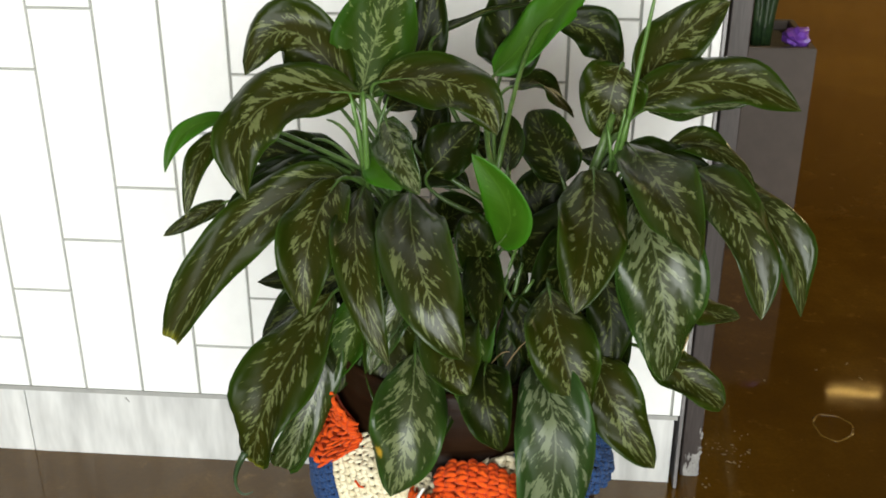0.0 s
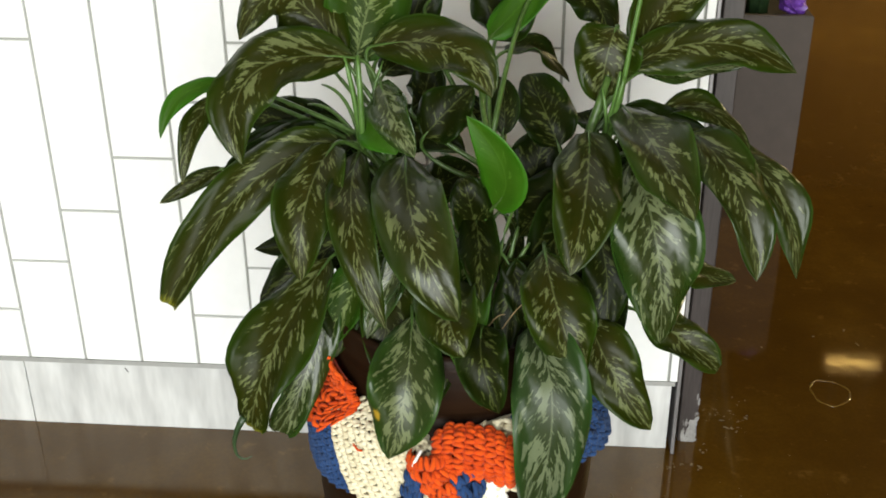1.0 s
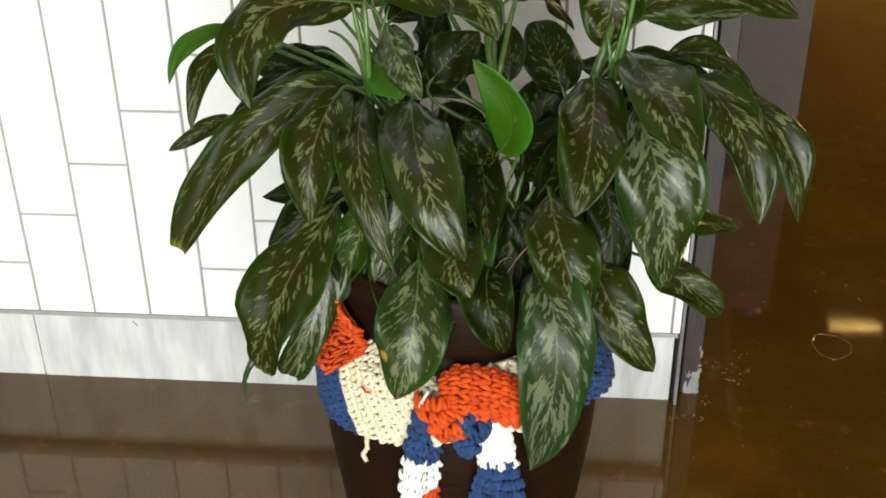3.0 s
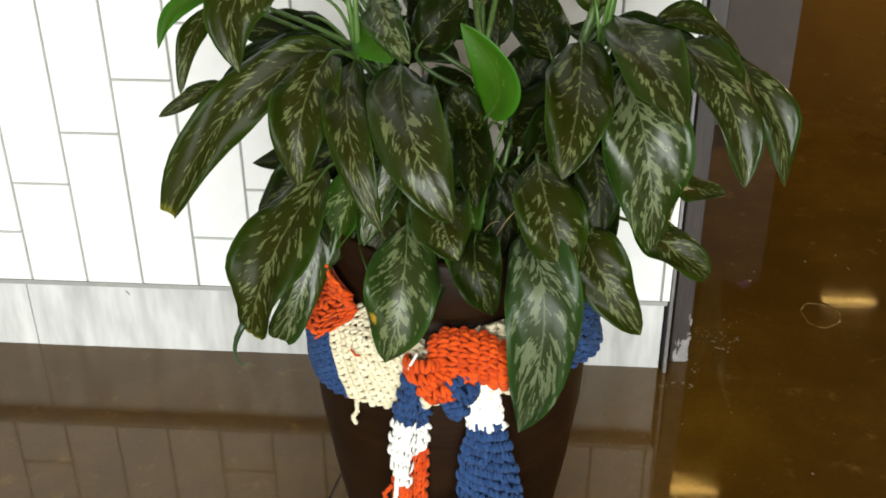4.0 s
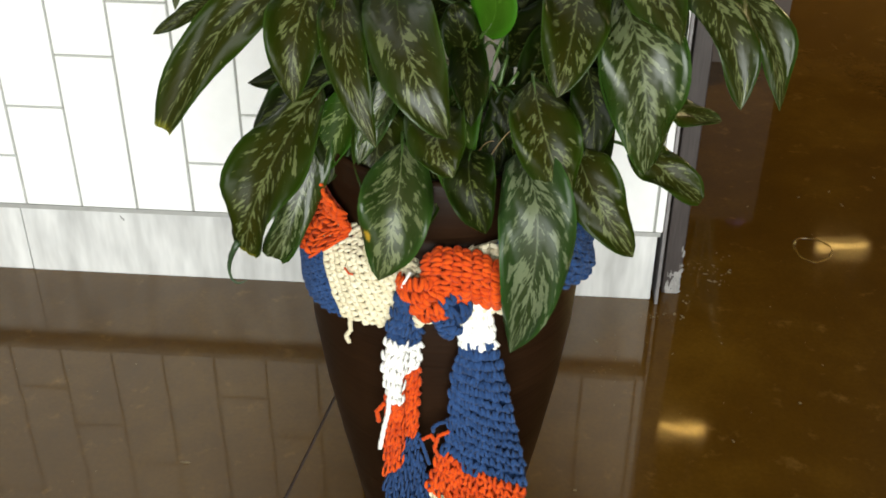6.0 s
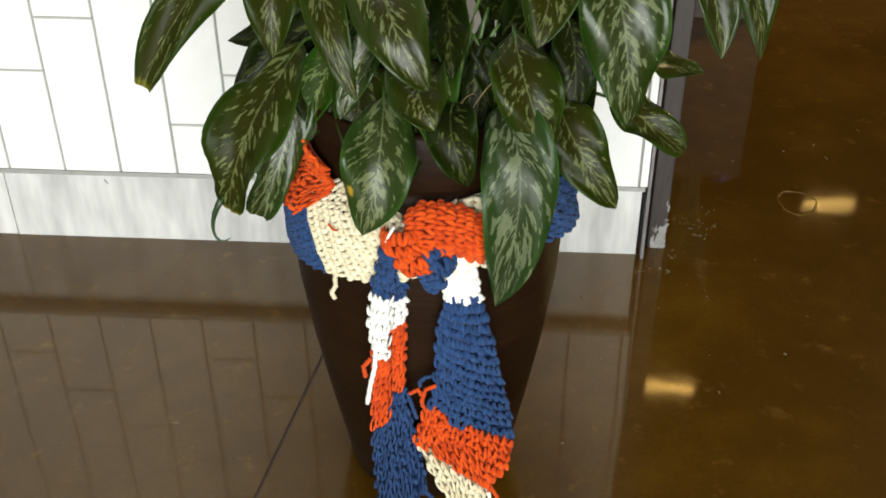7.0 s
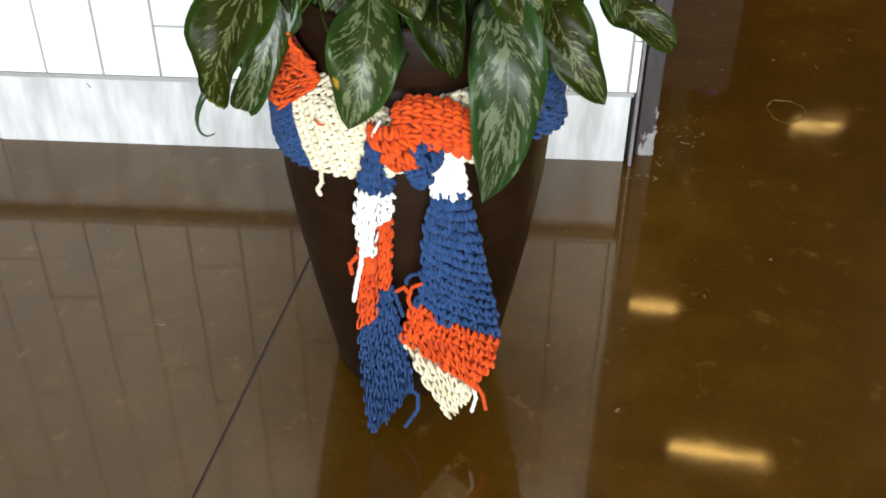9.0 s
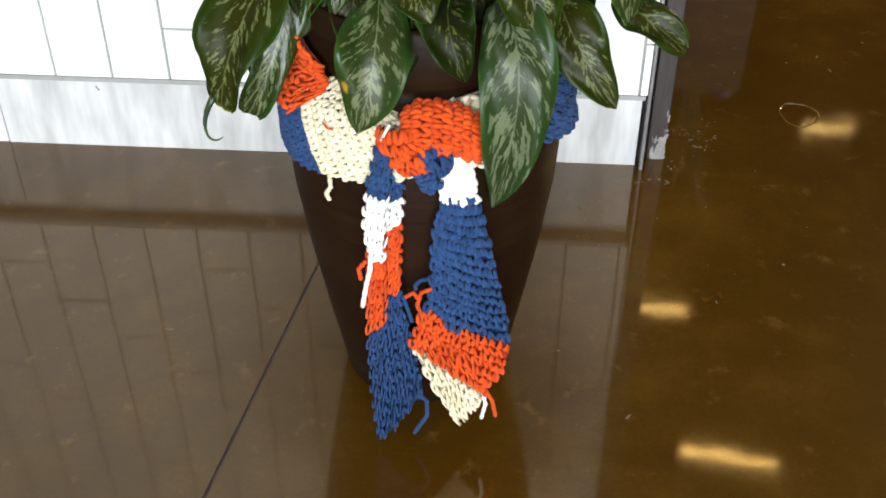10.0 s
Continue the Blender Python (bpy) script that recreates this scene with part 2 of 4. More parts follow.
# ---- building helpers ----
def part(name, bm, mat, parent=None, label="", smooth=False):
    me = bpy.data.meshes.new(name)
    bm.to_mesh(me)
    bm.free()
    me.materials.append(mat)
    if smooth:
        me.polygons.foreach_set("use_smooth", [True] * len(me.polygons))
    ob = new(name, me)
    if parent is not None:
        ob.parent = parent
    if label:
        tagged(ob, label)
    return ob


def box(x0, x1, y0, y1, z0, z1, bevel=0.0):
    bm = bmesh.new()
    bmesh.ops.create_cube(bm, size=1, matrix=Matrix.Translation(((x0 + x1) / 2, (y0 + y1) / 2, (z0 + z1) / 2)) @ Matrix.Diagonal((x1 - x0, y1 - y0, z1 - z0, 1)))
    if bevel:
        bmesh.ops.bevel(bm, geom=bm.edges[:], offset=bevel, segments=2, affect="EDGES", profile=0.5)
    return bm


def lathe(profile, steps=64):
    bm = bmesh.new()
    rings = [[bm.verts.new((r * math.cos(2 * math.pi * i / steps), r * math.sin(2 * math.pi * i / steps), z)) for i in range(steps)] for z, r in profile]
    for a, b in zip(rings, rings[1:]):
        for i in range(steps):
            j = (i + 1) % steps
            bm.faces.new((a[i], a[j], b[j], b[i]))
    bm.faces.new(rings[0][::-1])
    bm.faces.new(rings[-1])
    return bm


def tube(points, radii, sides=8):
    """A round, tapered tube along points."""
    pts = [Vector(p) for p in points]
    bm = bmesh.new()
    rings = []
    ref = Vector((0.31, 0.2, 0.93))
    for i, p in enumerate(pts):
        d = (pts[min(i + 1, len(pts) - 1)] - pts[max(i - 1, 0)]).normalized()
        a = d.cross(ref)
        if a.length < 0.1:
            a = d.cross(Vector((1, 0, 0)))
        a.normalize()
        b = d.cross(a)
        r = radii[i] if isinstance(radii, (list, tuple)) else radii
        rings.append([bm.verts.new(p + r * (a * math.cos(2 * math.pi * k / sides) + b * math.sin(2 * math.pi * k / sides))) for k in range(sides)])
    for a, b in zip(rings, rings[1:]):
        for k in range(sides):
            bm.faces.new((a[k], a[(k + 1) % sides], b[(k + 1) % sides], b[k]))
    bm.faces.new(rings[0][::-1])
    bm.faces.new(rings[-1])
    return bm


def bezier(a, c, b, n):
    a, b, c = Vector(a), Vector(b), Vector(c)
    return [(1 - t) ** 2 * a + 2 * t * (1 - t) * c + t * t * b for t in (i / (n - 1) for i in range(n))]


# ---- floor, in two pours with a saw-cut joint between them ----
def joint_x(y):
    return 0.2235 + 0.154 * (y + 0.795)


def slab(name, xa, xb, label):
    """xa, xb: functions of y for the two long edges."""
    bm = bmesh.new()
    lo, hi = -5.0, 9.0
    c = [(xa(lo), lo), (xb(lo), lo), (xb(hi), hi), (xa(hi), hi)]
    top = [bm.verts.new((x, y, 0)) for x, y in c]
    low = [bm.verts.new((x, y, -0.08)) for x, y in c]
    bm.faces.new(top)
    bm.faces.new(low[::-1])
    for i in range(4):
        j = (i + 1) % 4
        bm.faces.new((top[j], top[i], low[i], low[j]))
    return tagged(part(name, bm, MAT_FLOOR), label, "floor", kind="structure")


slab("floor", lambda y: -4.0, lambda y: joint_x(y) - 0.0023, "polished dark brown stained concrete floor")
slab("floor", lambda y: joint_x(y) + 0.0023, lambda y: 7.0, "polished dark brown stained concrete floor beyond the saw-cut joint")
bm = bmesh.new()
for q in ((-4.2, -5.2), (7.2, -5.2), (7.2, 9.2), (-4.2, 9.2)):
    bm.verts.new((*q, -0.006))
bm.verts.ensure_lookup_table()
bmesh.ops.translate(bm, verts=bm.verts[:], vec=(0, 0, -0.08))
bm.faces.new(bm.verts)
tagged(part("subfloor", bm, MAT_GAP), "dark dirt bed under the concrete floor", "floor", kind="structure")
bm = tube([(joint_x(-4.9), -4.9, -0.0030), (joint_x(0.03), 0.03, -0.0030)], 0.0029, 6)
tagged(part("floor_joint", bm, MAT_JOINT), "dull purple-brown filled saw-cut joint in the floor", "joint", kind="structure")

# ---- tiled wall over a recessed steel base ----
PITCH, LONG, GROUT, FOOT, END = 0.104, 0.394, 0.0042, 0.166, 0.848
FIRST, SEAM = 0.2675, -0.345
wall = tagged(part("wall_north", box(-4.0, END - 0.003, 0.004, 0.16, FOOT, 3.4), MAT_GROUT), "tiled wall, grey grout between long white tiles", "wall", kind="structure")
base = tagged(part("baseboard", box(SEAM + 0.0012, END - 0.004, 0.032, 0.13, 0.0, FOOT - 0.001, 0.001), MAT_STEEL), "recessed brushed steel base under the tiled wall", "baseboard", kind="structure")
part("length", box(-4.0, SEAM - 0.0012, 0.033, 0.13, 0.0, FOOT - 0.001, 0.001), MAT_STEEL, base, "next length of the steel base")
part("drip_edge", box(-4.0, END - 0.004, -0.001, 0.0035, FOOT - 0.008, FOOT + 0.0005), MAT_EDGE, wall, "thin grey steel edge under the tiles")
part("soffit", box(-4.0, END - 0.005, 0.0037, 0.0315, FOOT - 0.004, FOOT - 0.0005), MAT_TILE, wall, "white underside of the overhang")
post = tagged(part("corner_post", box(END + 0.019, 0.900, 0.056, 0.14, 0.0, 3.4, 0.002), MAT_POST), "dull brushed steel post at the end of the wall", "post", kind="structure")
part("flange", box(END + 0.003, END + 0.009, 0.016, 0.14, 0.0, 3.4, 0.0008), MAT_FLANGE, post, "thin pale steel edge strip")
# recessed filler; the gap's shade is put into its dark colour
part("web", box(END + 0.009, END + 0.019, 0.074, 0.14, 0.0, 3.4), MAT_GAP, post, "filler beside the edge strip, dark for the slot's shade")


def flake_patch(x0, x1, z1, count, seed):
    """Pale marks on the post's face: many thin flakes, thinning out upwards."""
    rng = random.Random(seed)
    bm = bmesh.new()
    for i in range(count):
        z = z1 * rng.random() ** 1.9 + 0.003
        x = x1 - (x1 - x0) * rng.random() ** (1.0 + 2.5 * z / z1)
        w, h = rng.uniform(0.0008, 0.0042), rng.uniform(0.002, 0.010)
        bmesh.ops.create_icosphere(bm, subdivisions=1, radius=1, matrix=Matrix.Translation((x, 0.0562, z)) @ Matrix.Rotation(rng.uniform(-0.3, 0.3), 4, "Y") @ Matrix.Diagonal((w, 0.0005, h, 1)))
    return bm


part("pale_flakes", flake_patch(END + 0.026, 0.897, 0.045, 170, 12), MAT_FLAKE, post, "patch of pale flakes at the foot")
part("pale_flakes", flake_patch(0.894, 0.899, 0.10, 14, 5), MAT_FLAKE, post, "pale flakes along the edge")
part("mark", tube([(-0.153, 0.0315, 0.130), (-0.147, 0.0315, 0.121)], 0.0008, 5), MAT_GAP, base, "small dark scratch")

# ---- the room round it ----
tagged(part("wall_south", box(-4.0, 7.0, -5.3, -5.0, 0, 0.1), MAT_PLASTER), "plain low wall under the shop window", "wall", kind="structure")
tagged(part("wall_south_top", box(-4.0, 7.0, -5.3, -5.0, 3.2, 3.4), MAT_PLASTER), "plain wall over the shop window", "wall", kind="structure")
tagged(part("wall_south_west", box(-4.0, -1.5, -5.3, -5.0, 0.1, 3.2), MAT_PLASTER), "plain wall beside the shop window", "wall", kind="structure")
tagged(part("wall_south_east", box(2.9, 7.0, -5.3, -5.0, 0.1, 3.2), MAT_PLASTER), "plain wall beside the shop window", "wall", kind="structure")
tagged(part("wall_west", box(-4.3, -4.0, -5.3, 9.3, 0, 3.4), MAT_PLASTER), "plain painted wall", "wall", kind="structure")
tagged(part("wall_east", box(7.0, 7.3, -5.3, 9.3, 0, 3.4), MAT_BACK), "brown wall on the far side of the room", "wall", kind="structure")
tagged(part("wall_far", box(-4.0, 7.0, 9.0, 9.3, 0, 3.4), MAT_BACK), "brown wall at the far end of the room", "wall", kind="structure")
tagged(part("ceiling", box(-4.3, 7.3, -5.3, 9.3, 3.4, 3.6), MAT_CEIL), "dark ceiling", "ceiling", kind="structure")


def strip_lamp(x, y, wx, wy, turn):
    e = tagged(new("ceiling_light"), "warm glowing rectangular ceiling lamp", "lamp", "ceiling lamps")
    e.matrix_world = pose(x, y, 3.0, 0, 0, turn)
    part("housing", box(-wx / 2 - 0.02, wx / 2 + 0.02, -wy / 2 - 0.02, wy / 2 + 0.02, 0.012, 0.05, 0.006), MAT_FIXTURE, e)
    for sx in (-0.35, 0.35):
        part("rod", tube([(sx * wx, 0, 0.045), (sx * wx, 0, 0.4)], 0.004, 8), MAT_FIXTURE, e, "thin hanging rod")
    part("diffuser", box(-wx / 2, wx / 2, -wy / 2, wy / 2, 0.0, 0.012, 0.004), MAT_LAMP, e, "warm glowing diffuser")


strip_lamp(1.545, 3.13, 0.27, 0.030, -6)
strip_lamp(1.765, 2.03, 0.47, 0.038, -8)


strip_lamp(2.87, 5.14, 0.34, 0.022, 0)
# unseen fourth lamp, added with an area light to warm the floor at the right
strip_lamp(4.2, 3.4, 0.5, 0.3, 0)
area_lamp("unseen_warm_fill", pose(4.2, 3.4, 2.985), 0.5, 0.3, 260, (1.0, 0.80, 0.42))

# ---- planter pot ----
CX, CY = 0.494, -0.487
PROFILE = ((0.0, 0.112), (0.004, 0.118), (0.06, 0.128), (0.14, 0.143), (0.24, 0.160), (0.34, 0.173), (0.42, 0.178), (0.47, 0.176), (0.50, 0.167),
           (0.514, 0.152), (0.521, 0.1455), (0.529, 0.147), (0.541, 0.1515), (0.570, 0.152), (0.596, 0.150), (0.603, 0.147), (0.604, 0.141), (0.598, 0.136), (0.56, 0.134), (0.53, 0.132))


def pot_radius(z):
    zs, rs = zip(*PROFILE[:15])
    return float(np.interp(z, zs, rs))


pot = tagged(new("planter_pot"), "tall dark brown resin plant pot with fine ribs", "plant pot")
pot.matrix_world = pose(CX, CY, 0)
part("shell", lathe(PROFILE, 96), MAT_POT, pot, "", True)
bm = lathe([(0.535, 0.1325), (0.57, 0.1325), (0.575, 0.12), (0.578, 0.06), (0.58, 0.005)], 48)
for v in bm.verts:
    if v.co.z > 0.565:
        v.co.z += 0.008 * noise.noise(v.co * 60)
part("soil", bm, MAT_SOIL, pot, "dark damp potting soil")

# ---- the leafy plant ----
plant = tagged(new("leafy_plant"), "bushy green houseplant with silver-streaked drooping leaves, in the brown pot", "houseplant")
plant.location = (CX, CY, 0.57)
bpy.context.view_layer.update()
ORIGIN = Vector((CX, CY, 0.57))


def place(ob):
    ob.location = -ORIGIN
    return ob


CROWNS = (((0.445, -0.49, 0.572), (0.415, -0.50, 0.86)), ((0.585, -0.46, 0.572), (0.665, -0.435, 0.86)), ((0.53, -0.50, 0.572), (0.535, -0.49, 0.80)))
for low, high in CROWNS:
    lo, hi = Vector(low), Vector(high)
    place(part("stalk", tube([lo + (hi - lo) * k / 5 for k in range(6)], [0.010, 0.009, 0.008, 0.007, 0.006, 0.004]), MAT_STALK, plant, "", True))


LEAF_LABELS = {"young_green_leaf": "plain bright green young leaf", "yellow_tipped_leaf": "green leaf with a yellowed tip", "yellow_spotted_leaf": "silvery leaf with a yellow spot", "pale_silver_leaf": "pale silver-green leaf"}


def leaf(crown, b, m, t, width, face=(0, -0.75, 0.65), mat=LEAF, fold=0.25, wave=0.016, blunt=0.0, seed=0, stem=True, cup=0.0):
    """One leaf: base b, middle m, tip t; face: the way its upper side looks; width in metres; fold: how far the halves lift from the midrib."""
    b, m, t = Vector(b), Vector(m), Vector(t)
    c = 2 * m - (b + t) / 2
    nl, nw = 16, 5
    line = bezier(b, c, t, nl + 1)
    face = Vector(face).normalized()
    bm = bmesh.new()
    uv = bm.loops.layers.uv.new("UVMap")
    rows, coords = [], {}
    for i, p in enumerate(line):
        s = i / nl
        d = (line[min(i + 1, nl)] - line[max(i - 1, 0)]).normalized()
        side = d.cross(face)
        if side.length < 1e-4:
            side = Vector((1, 0, 0))
        side.normalize()
        up = side.cross(d).normalized()
        shape = (math.sin(math.pi * min(1.0, 0.02 + 0.98 * s) ** 0.86) ** 0.72) if 0 < s < 1 else 0.0
        shape = max(shape, 0.05 * (1 - s)) + (blunt * max(0.0, (s - 0.7) / 0.3) if s > 0.7 else 0.0)
        half = 0.5 * width * max(shape, 0.012)
        row = []
        for k in range(-nw, nw + 1):
            q = k / nw
            ripple = wave * math.sin(9 * s + 4 * q + seed * 1.7) * abs(q) ** 1.5 + 0.18 * wave * math.sin(19 * s + seed) * abs(q) ** 2
            lift = fold * half * abs(q) ** 1.1 - cup * half * q * q + ripple * min(1.0, half / 0.04)
            v = bm.verts.new(p + side * (half * q) + up * lift)
            coords[v] = ((q + 1) / 2, s)
            row.append((v, up))
        rows.append(row)
    under = [[bm.verts.new(v.co - up * 0.0009) for v, up in row] for row in rows]
    for r, ur in zip(rows, under):
        for (v, _), u in zip(r, ur):
            coords[u] = coords[v]
    n = 2 * nw + 1
    for i in range(nl):
        for k in range(n - 1):
            a, e, f, g = rows[i][k][0], rows[i][k + 1][0], rows[i + 1][k + 1][0], rows[i + 1][k][0]
            bm.faces.new((a, g, f, e))
            bm.faces.new((under[i][k], under[i][k + 1], under[i + 1][k + 1], under[i + 1][k]))
        for k in (0, n - 1):
            bm.faces.new((rows[i][k][0], rows[i + 1][k][0], under[i + 1][k], under[i][k]))
    for f in bm.faces:
        for lp in f.loops:
            lp[uv].uv = coords[lp.vert]
    bmesh.ops.recalc_face_normals(bm, faces=bm.faces[:])
    ob = place(part("leaf", bm, mat, plant, LEAF_LABELS.get(mat.name, ""), True))
    if stem:
        lo, hi = (Vector(p) for p in CROWNS[crown])
        k = min(0.97, max(0.06, (b.z - 0.06 - lo.z) / (hi.z - lo.z)))
        root = lo + (hi - lo) * k
        out = (line[1] - line[0]).normalized()
        ctrl = b - out * min(0.035, (b - root).length * 0.4)
        pts = bezier(root, ctrl, b, 9) + [line[1] - face * 0.001, line[3] - face * 0.001]
        place(part("petiole", tube(pts, [0.0038, 0.0034, 0.003, 0.0027, 0.0025, 0.0024, 0.0023, 0.0022, 0.002, 0.0015, 0.0008], 6), MAT_STALK, plant, "", True))
    return ob


# inner leaves come first, nearly all in the colour with painted-in shade
leaf(0, (0.385, -0.500, 0.785), (0.319, -0.420, 0.793), (0.249, -0.380, 0.801), 0.050, (0.05, -0.85, 0.5), LEAF_SHADED, seed=0)
leaf(0, (0.385, -0.500, 0.799), (0.308, -0.440, 0.779), (0.229, -0.450, 0.766), 0.056, (0.05, -0.85, 0.5), LEAF_SHADED, seed=1)
leaf(0, (0.393, -0.500, 0.737), (0.319, -0.420, 0.644), (0.230, -0.400, 0.609), 0.049, (0.05, -0.85, 0.5), LEAF_SHADED, seed=2)
leaf(0, (0.382, -0.500, 0.693), (0.313, -0.500, 0.638), (0.263, -0.520, 0.597), 0.053, (0.05, -0.85, 0.5), LEAF_SHADED, seed=3)
leaf(2, (0.461, -0.500, 0.808), (0.485, -0.500, 0.836), (0.515, -0.480, 0.861), 0.059, (0.05, -0.85, 0.5), LEAF_SHADED, seed=4)
leaf(2, (0.527, -0.520, 0.681), (0.516, -0.560, 0.756), (0.508, -0.550, 0.781), 0.045, (0.05, -0.85, 0.5), LEAF_SHADED, seed=5)
leaf(2, (0.444, -0.460, 0.826), (0.456, -0.420, 0.836), (0.461, -0.400, 0.881), 0.046, (0, -0.97, 0.25), LEAF_SHADED, seed=6)
leaf(2, (0.535, -0.360, 0.878), (0.543, -0.330, 0.918), (0.537, -0.320, 0.996), 0.081, (0, -0.97, 0.25), LEAF_SHADED, seed=7)
leaf(2, (0.545, -0.340, 0.858), (0.586, -0.320, 0.853), (0.626, -0.310, 0.811), 0.041, (0, -0.35, 0.94), LEAF_SHADED, seed=8)
leaf(1, (0.613, -0.420, 0.768), (0.595, -0.400, 0.806), (0.575, -0.345, 0.832), 0.070, (0.05, -0.85, 0.5), LEAF_SHADED, seed=9)
leaf(2, (0.547, -0.450, 0.792), (0.548, -0.430, 0.826), (0.537, -0.400, 0.846), 0.036, (0, -0.97, 0.25), LEAF_SHADED, seed=10, wave=0.004)
leaf(1, (0.623, -0.420, 0.696), (0.593, -0.380, 0.699), (0.558, -0.360, 0.665), 0.038, (0, -0.35, 0.94), LEAF_SHADED, seed=11)
leaf(1, (0.660, -0.500, 0.692), (0.671, -0.530, 0.651), (0.670, -0.560, 0.595), 0.057, (0.05, -0.85, 0.5), LEAF_SHADED, seed=12)
leaf(1, (0.667, -0.450, 0.769), (0.679, -0.460, 0.731), (0.691, -0.470, 0.649), 0.046, (0.05, -0.85, 0.5), LEAF_SHADED, seed=13)
leaf(0, (0.385, -0.530, 0.651), (0.373, -0.560, 0.623), (0.363, -0.580, 0.565), 0.054, (0.05, -0.85, 0.5), LEAF_SHADED, seed=14)
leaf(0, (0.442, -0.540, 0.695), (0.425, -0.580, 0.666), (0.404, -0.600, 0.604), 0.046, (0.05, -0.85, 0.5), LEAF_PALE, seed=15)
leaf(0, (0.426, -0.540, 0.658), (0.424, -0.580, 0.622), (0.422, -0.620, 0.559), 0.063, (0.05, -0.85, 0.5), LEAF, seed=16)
leaf(2, (0.519, -0.520, 0.731), (0.529, -0.600, 0.716), (0.534, -0.640, 0.678), 0.045, (0.05, -0.85, 0.5), LEAF_SHADED, seed=17)
leaf(2, (0.551, -0.500, 0.716), (0.568, -0.500, 0.673), (0.540, -0.580, 0.643), 0.016, (0.05, -0.85, 0.5), LEAF_SHADED, seed=18)
leaf(1, (0.675, -0.440, 0.800), (0.638, -0.400, 0.794), (0.605, -0.380, 0.794), 0.033, (0, -0.35, 0.94), LEAF_SHADED, seed=19)
leaf(0, (0.457, -0.560, 0.612), (0.491, -0.620, 0.600), (0.460, -0.660, 0.522), 0.037, (0.05, -0.85, 0.5), LEAF_SHADED, seed=20)
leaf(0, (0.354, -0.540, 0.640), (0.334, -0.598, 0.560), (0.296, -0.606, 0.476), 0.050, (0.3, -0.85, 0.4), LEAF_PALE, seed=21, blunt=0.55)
leaf(0, (0.378, -0.460, 0.768), (0.298, -0.420, 0.789), (0.222, -0.400, 0.796), 0.060, (0.05, -0.85, 0.5), LEAF_SHADED, seed=22)
leaf(0, (0.367, -0.470, 0.786), (0.303, -0.480, 0.774), (0.228, -0.500, 0.758), 0.071, (0.05, -0.85, 0.5), LEAF_SHADED, seed=23)
leaf(0, (0.381, -0.440, 0.753), (0.351, -0.470, 0.707), (0.327, -0.500, 0.639), 0.080, (0.05, -0.85, 0.5), LEAF_SHADED, seed=24)
leaf(0, (0.401, -0.440, 0.754), (0.418, -0.520, 0.719), (0.425, -0.580, 0.666), 0.083, (0.05, -0.85, 0.5), LEAF_SHADED, seed=25)
leaf(0, (0.378, -0.420, 0.737), (0.382, -0.460, 0.681), (0.383, -0.520, 0.600), 0.101, (0.05, -0.85, 0.5), LEAF_SHADED, seed=26)
leaf(0, (0.407, -0.420, 0.852), (0.436, -0.380, 0.853), (0.475, -0.360, 0.816), 0.054, (0.05, -0.85, 0.5), LEAF_SHADED, seed=27)
leaf(0, (0.403, -0.450, 0.765), (0.447, -0.460, 0.799), (0.507, -0.480, 0.782), 0.064, (0.05, -0.85, 0.5), LEAF_SHADED, seed=28)
leaf(2, (0.456, -0.450, 0.695), (0.484, -0.470, 0.742), (0.524, -0.500, 0.763), 0.059, (0.05, -0.85, 0.5), LEAF_SHADED, seed=29)
leaf(2, (0.503, -0.440, 0.662), (0.488, -0.520, 0.665), (0.481, -0.580, 0.611), 0.077, (0.05, -0.85, 0.5), LEAF_SHADED, seed=30)
leaf(2, (0.570, -0.420, 0.678), (0.588, -0.400, 0.737), (0.599, -0.400, 0.789), 0.075, (0.05, -0.85, 0.5), LEAF_SHADED, seed=31)
leaf(1, (0.641, -0.420, 0.741), (0.596, -0.460, 0.706), (0.571, -0.500, 0.688), 0.072, (0.05, -0.85, 0.5), LEAF_SHADED, seed=32)
leaf(1, (0.656, -0.420, 0.712), (0.616, -0.480, 0.687), (0.592, -0.550, 0.658), 0.072, (0.05, -0.85, 0.5), LEAF_SHADED, seed=33)
leaf(1, (0.667, -0.400, 0.755), (0.695, -0.440, 0.701), (0.705, -0.480, 0.625), 0.086, (0.05, -0.85, 0.5), LEAF_SHADED, seed=34)
leaf(1, (0.658, -0.440, 0.662), (0.666, -0.480, 0.615), (0.694, -0.520, 0.571), 0.073, (0.05, -0.85, 0.5), LEAF_SHADED, seed=35)
leaf(1, (0.677, -0.400, 0.799), (0.738, -0.400, 0.780), (0.804, -0.420, 0.755), 0.066, (0.05, -0.85, 0.5), LEAF_SHADED, seed=36)
leaf(1, (0.686, -0.400, 0.778), (0.732, -0.440, 0.739), (0.764, -0.480, 0.687), 0.085, (0.05, -0.85, 0.5), LEAF_SHADED, seed=37)
leaf(2, (0.531, -0.380, 0.793), (0.476, -0.380, 0.798), (0.435, -0.380, 0.800), 0.048, (0.05, -0.85, 0.5), LEAF_SHADED, seed=38)
leaf(0, (0.352, -0.440, 0.863), (0.319, -0.430, 0.912), (0.315, -0.430, 0.964), 0.064, (0, -0.97, 0.25), LEAF_SHADED, seed=39)
leaf(0, (0.338, -0.500, 0.586), (0.310, -0.540, 0.569), (0.294, -0.560, 0.495), 0.056, (0.05, -0.85, 0.5), LEAF_SHADED, seed=40)
leaf(2, (0.479, -0.480, 0.681), (0.465, -0.550, 0.644), (0.473, -0.600, 0.594), 0.060, (0.05, -0.85, 0.5), LEAF_SHADED, seed=41)
